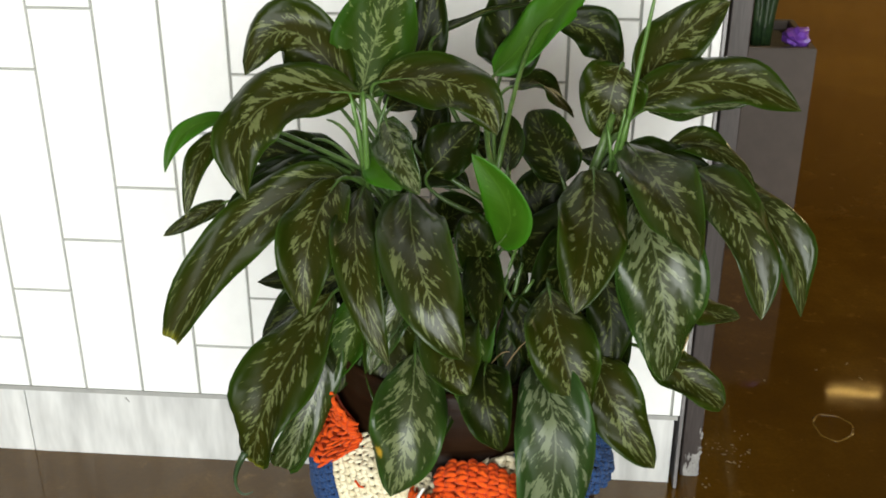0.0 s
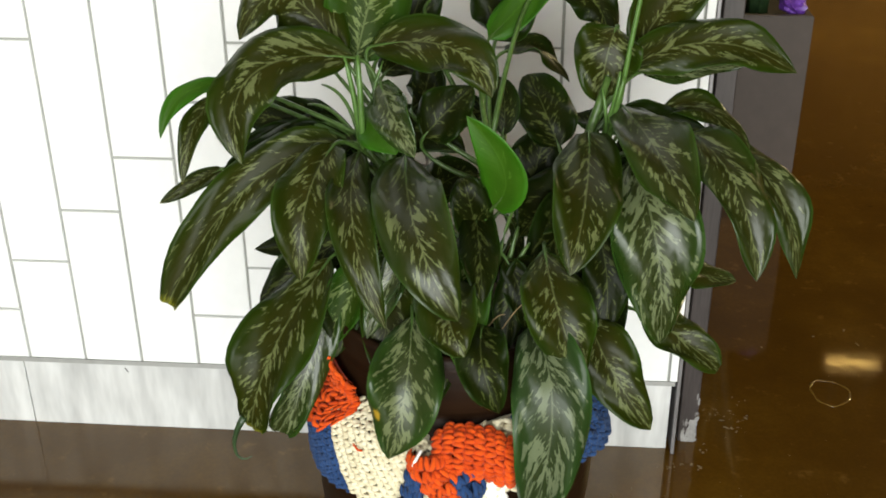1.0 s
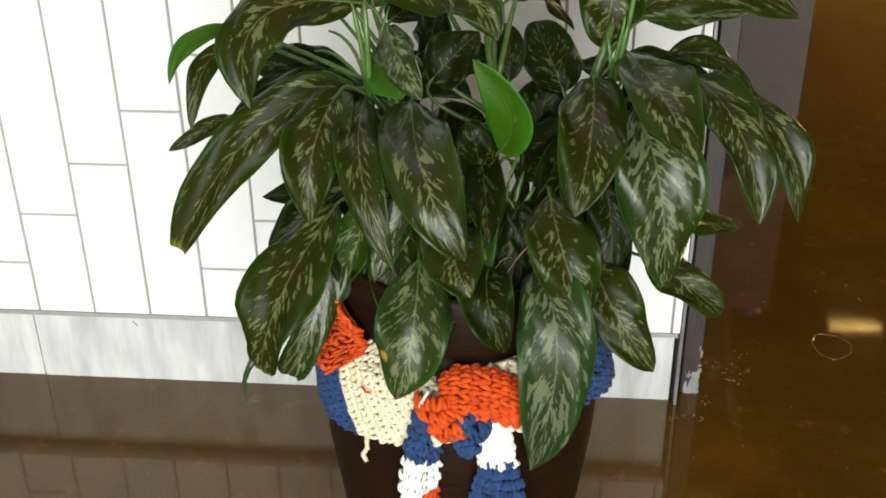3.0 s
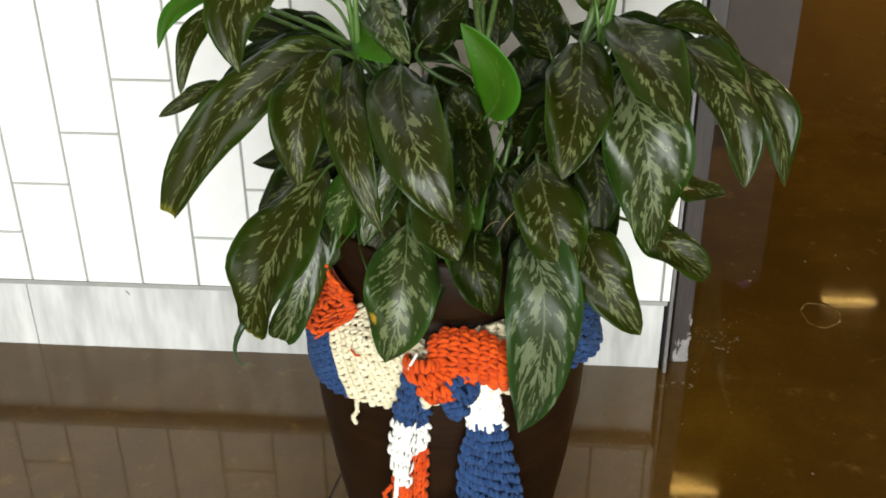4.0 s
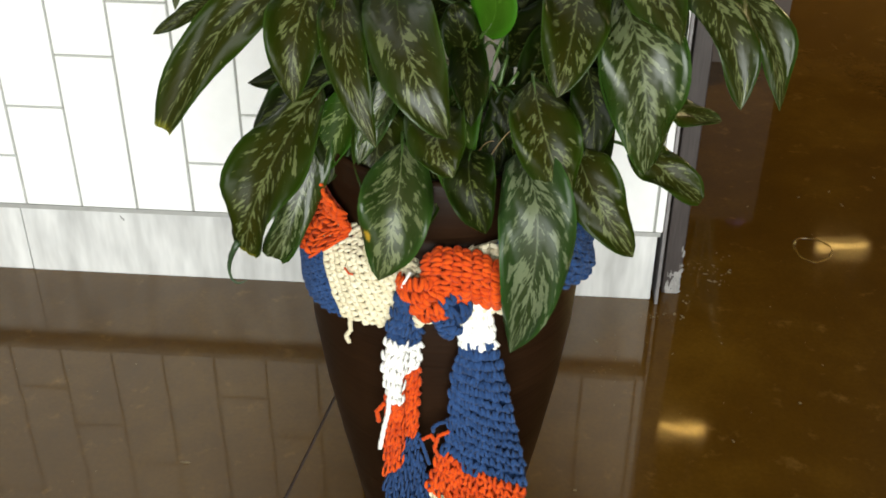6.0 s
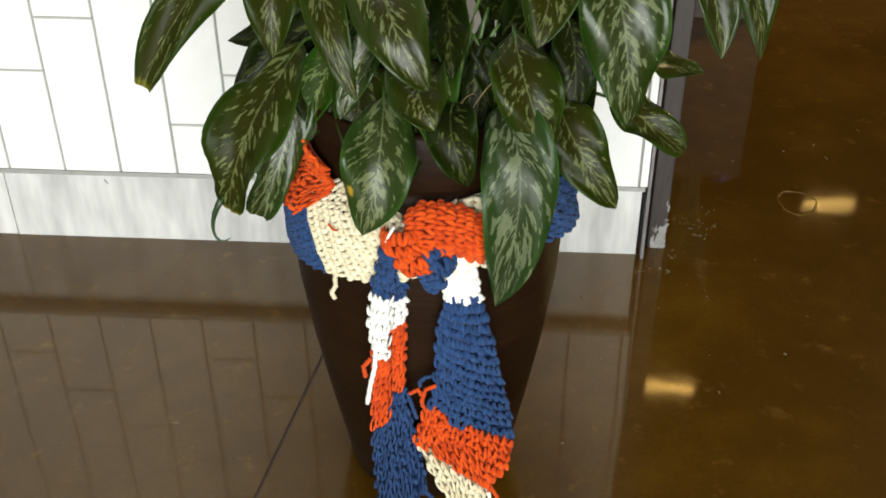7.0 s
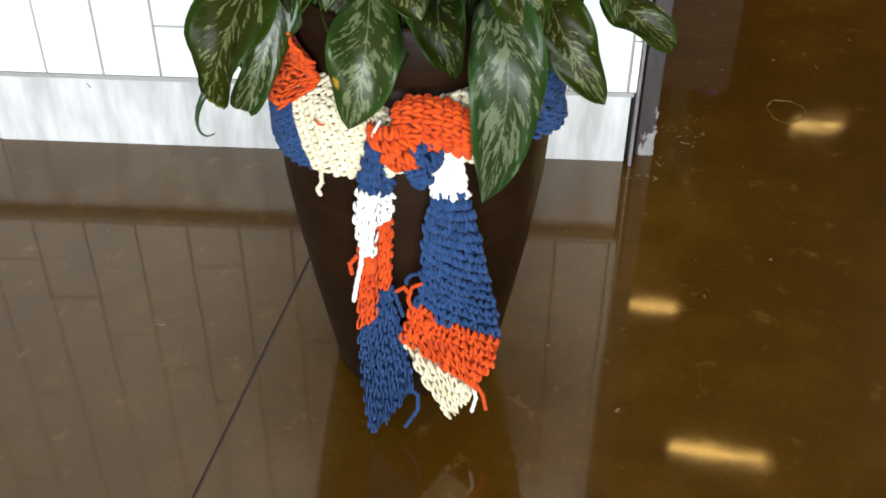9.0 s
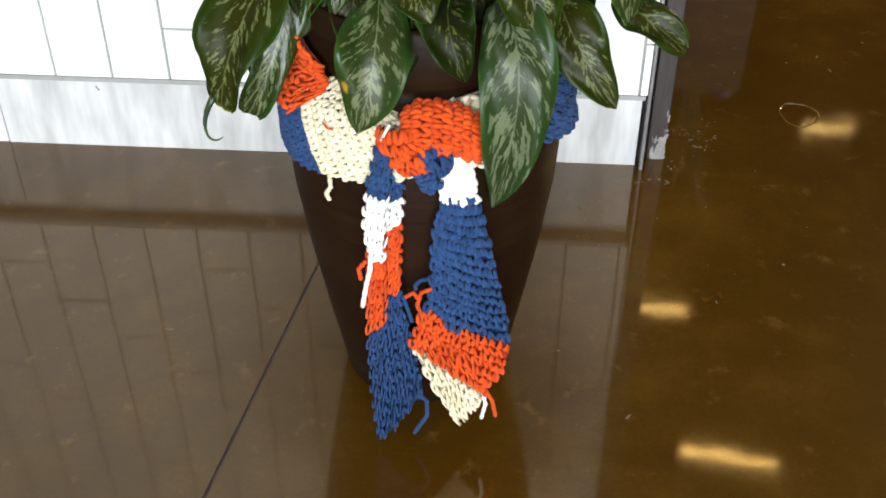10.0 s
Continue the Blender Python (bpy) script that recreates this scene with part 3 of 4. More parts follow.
leaf(1, (0.591, -0.540, 0.681), (0.567, -0.570, 0.646), (0.558, -0.600, 0.591), 0.047, (0.05, -0.85, 0.5), LEAF_SHADED, seed=42)
leaf(2, (0.556, -0.550, 0.684), (0.573, -0.570, 0.653), (0.585, -0.590, 0.608), 0.037, (0.05, -0.85, 0.5), LEAF_SHADED, seed=43)
leaf(0, (0.378, -0.500, 0.893), (0.308, -0.470, 0.956), (0.262, -0.500, 0.915), 0.073, (-0.1, -0.85, 0.5), LEAF, seed=44, fold=0.1)
leaf(0, (0.383, -0.470, 0.881), (0.401, -0.460, 0.951), (0.428, -0.440, 1.027), 0.092, (0, -0.97, 0.25), LEAF_GREEN, seed=45, fold=0.12)
leaf(0, (0.410, -0.440, 0.885), (0.445, -0.400, 0.927), (0.456, -0.380, 1.006), 0.058, (0, -0.97, 0.25), LEAF_SHADED, seed=46)
leaf(2, (0.458, -0.400, 0.933), (0.503, -0.360, 0.950), (0.578, -0.330, 0.959), 0.014, (0, -0.35, 0.94), LEAF_SHADED, seed=47)
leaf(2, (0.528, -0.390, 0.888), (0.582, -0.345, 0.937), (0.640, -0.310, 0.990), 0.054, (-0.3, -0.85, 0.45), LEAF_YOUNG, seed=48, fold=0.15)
leaf(2, (0.595, -0.340, 0.942), (0.647, -0.340, 0.923), (0.668, -0.370, 0.880), 0.056, (0.2, -0.85, 0.45), LEAF_SHADED, seed=49)
leaf(1, (0.698, -0.400, 0.875), (0.735, -0.360, 0.924), (0.799, -0.330, 0.965), 0.072, (0.05, -0.85, 0.5), LEAF, seed=50)
leaf(1, (0.687, -0.420, 0.864), (0.782, -0.400, 0.891), (0.883, -0.390, 0.854), 0.067, (-0.1, -0.75, 0.65), LEAF, seed=51, fold=0.1)
leaf(1, (0.706, -0.400, 0.855), (0.767, -0.350, 0.844), (0.837, -0.330, 0.843), 0.030, (0, -0.9, -0.2), LEAF_PALE, seed=52)
leaf(1, (0.672, -0.410, 0.909), (0.662, -0.430, 0.880), (0.657, -0.420, 0.823), 0.079, (-0.1, -0.9, 0.3), LEAF, seed=53, fold=0.1)
leaf(0, (0.235, -0.460, 0.851), (0.192, -0.500, 0.850), (0.171, -0.530, 0.810), 0.022, (0.05, -0.85, 0.5), LEAF_YOUNG, seed=54)
leaf(0, (0.220, -0.460, 0.835), (0.197, -0.490, 0.808), (0.186, -0.520, 0.751), 0.028, (0.05, -0.85, 0.5), LEAF_TIP, seed=55)
leaf(0, (0.205, -0.420, 0.729), (0.164, -0.420, 0.706), (0.124, -0.430, 0.684), 0.024, (0.05, -0.85, 0.5), LEAF_TIP, seed=56)
leaf(0, (0.387, -0.500, 0.897), (0.290, -0.570, 0.898), (0.280, -0.600, 0.811), 0.075, (-0.2, -0.85, 0.5), LEAF, seed=57, fold=0.1)
leaf(0, (0.403, -0.480, 0.904), (0.495, -0.550, 0.925), (0.539, -0.580, 0.883), 0.063, (0.15, -0.85, 0.5), LEAF, seed=58, fold=0.08)
leaf(0, (0.420, -0.540, 0.883), (0.438, -0.590, 0.864), (0.464, -0.625, 0.834), 0.043, (-0.1, -0.85, 0.4), LEAF_PALE, seed=59)
leaf(0, (0.391, -0.500, 0.831), (0.418, -0.530, 0.824), (0.436, -0.550, 0.806), 0.049, (0, -0.95, 0.2), LEAF_YOUNG, seed=60, wave=0.003)
leaf(0, (0.372, -0.520, 0.806), (0.272, -0.570, 0.769), (0.181, -0.600, 0.640), 0.066, (0.1, -0.75, 0.6), LEAF_TIP, seed=61, blunt=0.35)
leaf(0, (0.368, -0.550, 0.815), (0.351, -0.630, 0.781), (0.346, -0.655, 0.704), 0.067, (0.05, -0.85, 0.5), LEAF, seed=62)
leaf(0, (0.391, -0.520, 0.797), (0.404, -0.660, 0.773), (0.440, -0.705, 0.681), 0.048, (0.05, -0.85, 0.5), LEAF, seed=63)
leaf(0, (0.445, -0.540, 0.801), (0.472, -0.690, 0.779), (0.515, -0.725, 0.705), 0.075, (0.05, -0.85, 0.5), LEAF_GLOSS, seed=64)
leaf(2, (0.542, -0.560, 0.752), (0.553, -0.582, 0.804), (0.514, -0.590, 0.866), 0.054, (-0.35, -0.9, 0.15), LEAF_YOUNG, seed=65, fold=0.25, wave=0.003)
leaf(1, (0.644, -0.480, 0.809), (0.638, -0.600, 0.786), (0.623, -0.665, 0.727), 0.078, (0.05, -0.85, 0.5), LEAF, seed=66)
leaf(1, (0.683, -0.440, 0.827), (0.712, -0.560, 0.820), (0.745, -0.635, 0.776), 0.073, (0.1, -0.85, 0.5), LEAF_GLOSS, seed=67)
leaf(1, (0.733, -0.370, 0.793), (0.782, -0.400, 0.811), (0.830, -0.450, 0.777), 0.038, (0.2, -0.6, 0.75), LEAF, seed=68)
leaf(1, (0.761, -0.440, 0.796), (0.804, -0.530, 0.768), (0.828, -0.573, 0.678), 0.067, (0.2, -0.75, 0.6), LEAF_GLOSS, seed=69)
leaf(1, (0.788, -0.400, 0.774), (0.855, -0.480, 0.748), (0.885, -0.515, 0.652), 0.056, (0.35, -0.65, 0.65), LEAF_GLOSS, seed=70)
leaf(1, (0.695, -0.460, 0.771), (0.721, -0.550, 0.706), (0.735, -0.545, 0.578), 0.101, (0.05, -0.75, 0.65), LEAF_PALE, seed=71, fold=0.1)
leaf(1, (0.750, -0.380, 0.592), (0.804, -0.360, 0.572), (0.854, -0.345, 0.555), 0.041, (0, -0.6, 0.8), LEAF, seed=72)
leaf(1, (0.722, -0.480, 0.579), (0.763, -0.510, 0.565), (0.810, -0.520, 0.530), 0.054, (0.1, -0.7, 0.7), LEAF, seed=73, blunt=0.25)
leaf(0, (0.455, -0.600, 0.635), (0.454, -0.670, 0.581), (0.435, -0.680, 0.500), 0.081, (0.05, -0.85, 0.5), LEAF_SPOT, seed=74)
leaf(2, (0.491, -0.560, 0.669), (0.499, -0.660, 0.674), (0.519, -0.695, 0.645), 0.067, (0.05, -0.85, 0.5), LEAF, seed=75)
leaf(2, (0.534, -0.630, 0.644), (0.537, -0.690, 0.634), (0.555, -0.700, 0.581), 0.056, (0.05, -0.85, 0.5), LEAF_SHADED, seed=76)
leaf(0, (0.353, -0.530, 0.667), (0.300, -0.620, 0.594), (0.270, -0.627, 0.496), 0.086, (-0.25, -0.8, 0.5), LEAF_TIP, seed=77, blunt=0.36)
leaf(1, (0.599, -0.560, 0.699), (0.616, -0.630, 0.659), (0.644, -0.640, 0.588), 0.074, (0.05, -0.85, 0.5), LEAF, seed=78)
leaf(1, (0.651, -0.540, 0.611), (0.677, -0.590, 0.570), (0.726, -0.600, 0.496), 0.069, (0.05, -0.85, 0.5), LEAF, seed=79)
leaf(2, (0.587, -0.600, 0.629), (0.611, -0.685, 0.566), (0.587, -0.658, 0.390), 0.086, (0.05, -0.85, 0.5), LEAF_SILVER, seed=80, fold=0.12)
leaf(0, (0.407, -0.540, 0.690), (0.381, -0.560, 0.636), (0.352, -0.578, 0.573), 0.052, (-0.1, -0.85, 0.5), LEAF_GREEN, seed=81)
leaf(0, (0.462, -0.575, 0.728), (0.438, -0.600, 0.691), (0.406, -0.618, 0.636), 0.032, (-0.2, -0.8, 0.55), LEAF_PALE, seed=82, fold=0.4)
leaf(2, (0.520, -0.560, 0.690), (0.516, -0.625, 0.655), (0.512, -0.650, 0.598), 0.050, (0.05, -0.85, 0.5), LEAF_GREEN, seed=83)


def shoot(a, m, b, r, mat):
    """A bare stem or rolled young shoot from a over m to b."""
    a, m, b = Vector(a), Vector(m), Vector(b)
    place(part("stem", tube(bezier(a, 2 * m - (a + b) / 2, b, 9), [r * k for k in (0.8, 0.79, 0.78, 0.76, 0.73, 0.7, 0.65, 0.56, 0.36)], 7), mat, plant, "", True))


shoot((0.676, -0.430, 0.789), (0.685, -0.435, 0.879), (0.702, -0.440, 1.006), 0.0042, MAT_SHOOT)
shoot((0.662, -0.440, 0.789), (0.671, -0.450, 0.831), (0.677, -0.450, 0.871), 0.0035, MAT_SHOOT)
shoot((0.669, -0.445, 0.788), (0.675, -0.455, 0.833), (0.681, -0.455, 0.866), 0.004, MAT_SHOOT)
shoot((0.667, -0.440, 0.782), (0.663, -0.450, 0.824), (0.658, -0.440, 0.850), 0.003, MAT_SHOOT)
shoot((0.390, -0.500, 0.785), (0.388, -0.510, 0.842), (0.378, -0.510, 0.900), 0.0045, MAT_SHOOT)
shoot((0.394, -0.510, 0.790), (0.395, -0.520, 0.853), (0.392, -0.510, 0.903), 0.0048, MAT_SHOOT)
shoot((0.397, -0.500, 0.786), (0.404, -0.500, 0.846), (0.417, -0.490, 0.891), 0.0032, MAT_SHOOT)
shoot((0.387, -0.490, 0.798), (0.369, -0.470, 0.837), (0.340, -0.450, 0.849), 0.003, MAT_STALK)
shoot((0.386, -0.490, 0.795), (0.353, -0.460, 0.820), (0.320, -0.440, 0.821), 0.0028, MAT_STALK)
shoot((0.383, -0.490, 0.791), (0.358, -0.470, 0.806), (0.315, -0.450, 0.801), 0.0026, MAT_STALK)
shoot((0.538, -0.540, 0.649), (0.534, -0.550, 0.766), (0.535, -0.520, 0.819), 0.004, MAT_SHOOT)
shoot((0.544, -0.540, 0.650), (0.555, -0.550, 0.719), (0.572, -0.500, 0.745), 0.003, MAT_STALK)
shoot((0.528, -0.460, 0.774), (0.525, -0.440, 0.815), (0.526, -0.420, 0.849), 0.0034, MAT_SHOOT)
shoot((0.514, -0.480, 0.747), (0.496, -0.460, 0.763), (0.475, -0.440, 0.764), 0.0026, MAT_STALK)

place(part("torn_tip", tube(bezier((0.262, -0.6275, 0.510), (0.243, -0.628, 0.478), (0.2495, -0.630, 0.460), 7) + bezier((0.250, -0.630, 0.458), (0.256, -0.630, 0.447), (0.268, -0.630, 0.457), 6), [0.0045, 0.0042, 0.0036, 0.003, 0.0025, 0.002, 0.0017, 0.0016, 0.0015, 0.0014, 0.0012, 0.001, 0.0006], 6), MAT_STRAP, plant, "thin curled torn leaf tip", True))

for a, m, b in (((0.538, -0.552, 0.600), (0.560, -0.550, 0.661), (0.582, -0.540, 0.700)), ((0.541, -0.548, 0.600), (0.558, -0.545, 0.675), (0.569, -0.530, 0.715)),
                ((0.547, -0.545, 0.600), (0.572, -0.548, 0.648), (0.588, -0.540, 0.680)), ((0.532, -0.550, 0.600), (0.540, -0.555, 0.650), (0.541, -0.550, 0.700)),
                ((0.551, -0.530, 0.600), (0.585, -0.535, 0.650), (0.600, -0.520, 0.690))):
    shoot(a, m, b, 0.0042, MAT_STALK)

# thin pale roots over the soil
rng = random.Random(21)
for i in range(9):
    a = Vector((rng.uniform(0.50, 0.57), rng.uniform(-0.60, -0.57), rng.uniform(0.595, 0.62)))
    b = a + Vector((rng.uniform(-0.04, 0.045), rng.uniform(-0.02, 0.01), rng.uniform(-0.005, 0.055)))
    c = (a + b) / 2 + Vector((rng.uniform(-0.012, 0.012), -0.012, rng.uniform(0.008, 0.03)))
    place(part("root", tube(bezier(a, c, b, 9), [0.0008, 0.0008, 0.0007, 0.0007, 0.0006, 0.0006, 0.0005, 0.0004, 0.0003], 5), MAT_ROOT, plant, "thin pale root", True))


# ---- knitted scarf ----
scarf = tagged(new("knitted_scarf"), "chunky knitted blue, white and orange scarf tied round the pot", "scarf")
scarf.location = (CX, CY - 0.18, 0.45)
SCARF_AT = Vector(scarf.location)


def strand(side):
    """One leg of a stitch in its cell: along the row, across the rows, outwards, each ring with its thickness."""
    rings = ((-0.40, 0.62, -0.35, 0.6), (-0.40, 0.40, 0.30, 0.95), (-0.34, 0.08, 0.80, 1.1), (-0.25, -0.25, 0.70, 1.05), (-0.13, -0.50, 0.0, 0.85), (-0.09, -0.62, -0.45, 0.5))
    sides = 6
    mid = np.array([[side * a, b, c] for a, b, c, _ in rings for _ in range(sides)])
    off = np.array([[w * math.cos(2 * math.pi * k / sides), 0.0, w * math.sin(2 * math.pi * k / sides)] for *_, w in rings for k in range(sides)])
    quads = [(i * sides + k, i * sides + (k + 1) % sides, (i + 1) * sides + (k + 1) % sides, (i + 1) * sides + k) for i in range(len(rings) - 1) for k in range(sides)]
    return mid, off, np.array(quads)


STRANDS = [strand(-1), strand(1)]


def knit(name, surf, length, breadth, mats, pick, gauge=0.0118, label="", thick=0.006, skew=lambda s: 0.0, loose=1.0):
    """A knitted piece: surf(u, v) gives place and outward normal; V-shaped stitches in rows over a backing sheet. pick(u, v): which of mats; skew(s): slant of the row s."""
    rng = random.Random(len(name) * 7 + int(length * 1000))
    nu, nv = max(2, round(length / gauge)), max(2, round(breadth / (gauge * 0.88)))
    verts, faces, count = [[] for _ in mats], [[] for _ in mats], [0] * len(mats)
    # rows lie evenly along the true length of the piece
    us = np.linspace(0.0, 1.0, 81)
    line = [surf(float(u), 0.5)[0] for u in us]
    arc = np.concatenate(([0.0], np.cumsum([(b - a).length for a, b in zip(line, line[1:])])))
    rows = max(2, round(arc[-1] / gauge))

    def row(i):
        k = (i + 0.5) / rows
        return float(np.interp(k * arc[-1], arc, us)) if 0.0 <= k <= 1.0 else k

    for i in range(-rows // 2, rows + rows // 2):
        s, du = row(i), max(0.002, (row(i + 1) - row(i - 1)) / 4)
        for j in range(nv):
            v = (j + 0.5 + (0.22 if i % 2 else -0.22) + loose * rng.uniform(-0.11, 0.11)) / nv
            u = s + skew(s) * v + loose * rng.uniform(-0.22, 0.22) * du
            if not (0.015 <= v <= 0.985 and 0.0 < u < 1.0):
                continue
            w = pick(u, v)
            if w < 0:
                continue
            p, nrm = surf(u, v)
            dv = 0.5 / nv
            pb = surf(min(u + du, 1.0), v)[0] - surf(max(u - du, 0.0), v)[0]
            va, vb = max(v - dv, 0.0), min(v + dv, 1.0)
            pa = surf(min(max(u + skew(s) * (vb - v), 0.0), 1.0), vb)[0] - surf(min(max(u + skew(s) * (va - v), 0.0), 1.0), va)[0]
            if pa.length < 1e-5 or pb.length < 1e-5:
                continue
            wide = max(0.0065, min(pa.length / (vb - va) / nv, 0.0135))
            tall = max(0.0080, min(pb.length, 0.0150))
            pa.normalize()
            pb.normalize()
            size = rng.uniform(0.92, 1.08)
            roll = loose * rng.uniform(-0.3, 0.3)
            ax = pa * math.cos(roll) + pb * math.sin(roll)
            bx = pb * math.cos(roll) - pa * math.sin(roll)
            m = np.array([ax * wide, bx * tall, nrm * 0.0036])
            mw = np.array([ax, bx, nrm]) * rng.uniform(0.0028, 0.0034) * min(1.0, gauge / 0.0118)
            ctr = np.array(p + nrm * (thick * 0.28 + loose * rng.uniform(-0.0016, 0.0018)))
            for mid, off, quads in STRANDS:
                verts[w].append((mid * (size, size * (1 if i % 2 else -1), size)) @ m + off @ mw + ctr)
                faces[w].append(quads + count[w])
                count[w] += len(mid)
    made = []
    for w, mat in enumerate(mats):
        if not verts[w]:
            continue
        vs, fs = np.concatenate(verts[w]), np.concatenate(faces[w])
        me = bpy.data.meshes.new(name)
        me.from_pydata([tuple(q) for q in vs], [], [tuple(int(k) for k in f) for f in fs])
        me.polygons.foreach_set("use_smooth", [True] * len(me.polygons))
        me.materials.append(mat)
        ob = new(name, me)
        ob.parent = scarf
        ob.location = -SCARF_AT
        made.append(ob)
        tagged(ob, label, kind="stuff")
    # backing sheets, cut where the colours change
    gu, gv = nu * 2, nv * 2
    for w, mat in enumerate(mats):
        bm = bmesh.new()
        grid = {}

        def vert(i, j):
            if (i, j) not in grid:
                p, nrm = surf(i / gu, j / gv)
                grid[(i, j)] = bm.verts.new(p - nrm * 0.0022)
            return grid[(i, j)]
        for i in range(gu):
            for j in range(gv):
                if pick((i + 0.5) / gu, (j + 0.5) / gv) == w:
                    bm.faces.new((vert(i, j), vert(i + 1, j), vert(i + 1, j + 1), vert(i, j + 1)))
        if not bm.faces:
            bm.free()
            continue
        bmesh.ops.solidify(bm, geom=bm.faces[:], thickness=thick * 0.4)
        ob = part("backing", bm, mat, made[0] if made else scarf, "", True)
        if ob.parent == scarf:
            ob.location = -SCARF_AT
    return made


def band(a0, a1, low, high, puff=0.003):
    """A strip round the pot from angle a0 to a1 (degrees from the front, towards +x); low and high: heights at fractions along it."""
    def surf(u, v):
        a = radians(a0 + (a1 - a0) * u)
        z = float(np.interp(u, [k / (len(low) - 1) for k in range(len(low))], low)) * (1 - v) + float(np.interp(u, [k / (len(high) - 1) for k in range(len(high))], high)) * v
        r = pot_radius(z) + puff + 0.002 * math.sin(11 * u + 5 * v)
        return Vector((CX + r * math.sin(a), CY - r * math.cos(a), z)), Vector((math.sin(a), -math.cos(a), 0.0))
    return surf


def sheet(left, right, belly=0.004, crease=0.0):
    """A hanging strip between two edges given as points from top to bottom."""
    def along(pts, u):
        k = u * (len(pts) - 1)
        i = min(int(k), len(pts) - 2)
        return Vector(pts[i]).lerp(Vector(pts[i + 1]), k - i)

    def surf(u, v):
        p = along(left, u).lerp(along(right, u), v)
        back = crease * min(1.0, max(0.0, (v - 0.56) / 0.1)) * max(0.0, 1 - 1.5 * abs(u - 0.42))
        return p + Vector((0, back - belly * math.sin(math.pi * v), 0)), Vector((0.25 * (v - 0.5), -1, 0.08)).normalized()
    return surf


def cord(name, pts, r, mat, label=""):
    """A twisted yarn end."""
    line = []
    for i in range(len(pts) - 1):
        line += [Vector(pts[i]).lerp(Vector(pts[i + 1]), k / 6) for k in range(6)]
    line.append(Vector(pts[-1]))
    ob = part(name, tube(line, [r * (1 + 0.18 * math.sin(2.4 * i)) for i in range(len(line))], 7), mat, scarf, label, True)
    ob.location = -SCARF_AT
    return ob


# round the pot
knit("band", band(-112, -6, (0.41, 0.40, 0.402, 0.418, 0.427), (0.485, 0.492, 0.51, 0.528, 0.508)), 0.34, 0.115, [MAT_BLUE, MAT_CREAM], lambda u, v: 0 if -112 + 106 * u < -37 - 19 * v else 1, gauge=0.0096, loose=0.45, skew=lambda s: -0.18, label="blue and cream stretch round the pot")
knit("band", band(-6, 112, (0.44, 0.452, 0.448, 0.424, 0.43), (0.505, 0.528, 0.532, 0.502, 0.49), 0.010), 0.37, 0.08, [MAT_BLUE, MAT_CREAM], lambda u, v: 1 if u < 0.3 else 0, label="blue stretch round the pot")
knit("band", band(112, 248, (0.42, 0.42), (0.485, 0.485)), 0.42, 0.07, [MAT_BLUE], lambda u, v: 0, gauge=0.02, label="blue stretch round the back of the pot")
knit("fold", band(-95, -40, (0.514, 0.500, 0.484, 0.477, 0.512), (0.522, 0.552, 0.568, 0.566, 0.545), 0.012), 0.15, 0.06, [MAT_ORANGE], lambda u, v: 0, gauge=0.0100, label="orange folded-over corner")

# the knot
def knot_surf(u, v):
    x = 0.482 + 0.091 * u
    a = radians(-60 + 190 * v)
    r = 0.023 + 0.005 * math.sin(math.pi * u)
    base = Vector((x, -0.652 + 0.35 * (x - 0.5) ** 2, 0.493 + 0.010 * math.sin(3 * u) - 0.012 * u))
    n = Vector((0, -math.cos(a - 0.6), math.sin(a - 0.6)))
    return base + n * r, n


knit("knot", knot_surf, 0.128, 0.095, [MAT_ORANGE], lambda u, v: 0, label="orange knot")


def curl(points, r, a0=-110, a1=110):
    def surf(u, v):
        k = u * (len(points) - 1)
        i = min(int(k), len(points) - 2)
        p = Vector(points[i]).lerp(Vector(points[i + 1]), k - i)
        d = (Vector(points[i + 1]) - Vector(points[i])).normalized()
        out = Vector((0, -1, 0.1))
        side = d.cross(out).normalized()
        a = radians(a0 + (a1 - a0) * v)
        n = (out * math.cos(a) + side * math.sin(a)).normalized()
        return p + n * r, n
    return surf


knit("knot_end", curl([(0.477, -0.668, 0.505), (0.481, -0.675, 0.483), (0.496, -0.676, 0.470), (0.500, -0.672, 0.452)], 0.018), 0.08, 0.07, [MAT_ORANGE], lambda u, v: 0, label="orange end of the knot")
knit("knot_end", curl([(0.509, -0.668, 0.480), (0.518, -0.672, 0.468), (0.522, -0.672, 0.449), (0.502, -0.666, 0.434)], 0.015), 0.07, 0.06, [MAT_BLUE], lambda u, v: 0, label="blue curl under the knot")

# hanging ends
def left_bands(u, v):
    if v < 0.6:
        return 0 if u < 0.19 else 1 if u < 0.48 else 2 if u < 0.70 - 0.06 * v else 3
    return 0 if u < 0.20 else 1 if u < 0.36 else 2 if u < 0.62 else 3


def right_bands(u, v):
    return 0 if u < 0.145 + 0.015 * math.sin(v * 20) else 1 if u < 0.49 + 0.21 * v else 2 if u < 0.70 + 0.30 * v else 3


def right_slant(s):
    return float(np.interp(s, (0.15, 0.49, 0.70, 1.0), (0.0, 0.21, 0.30, 0.40)))


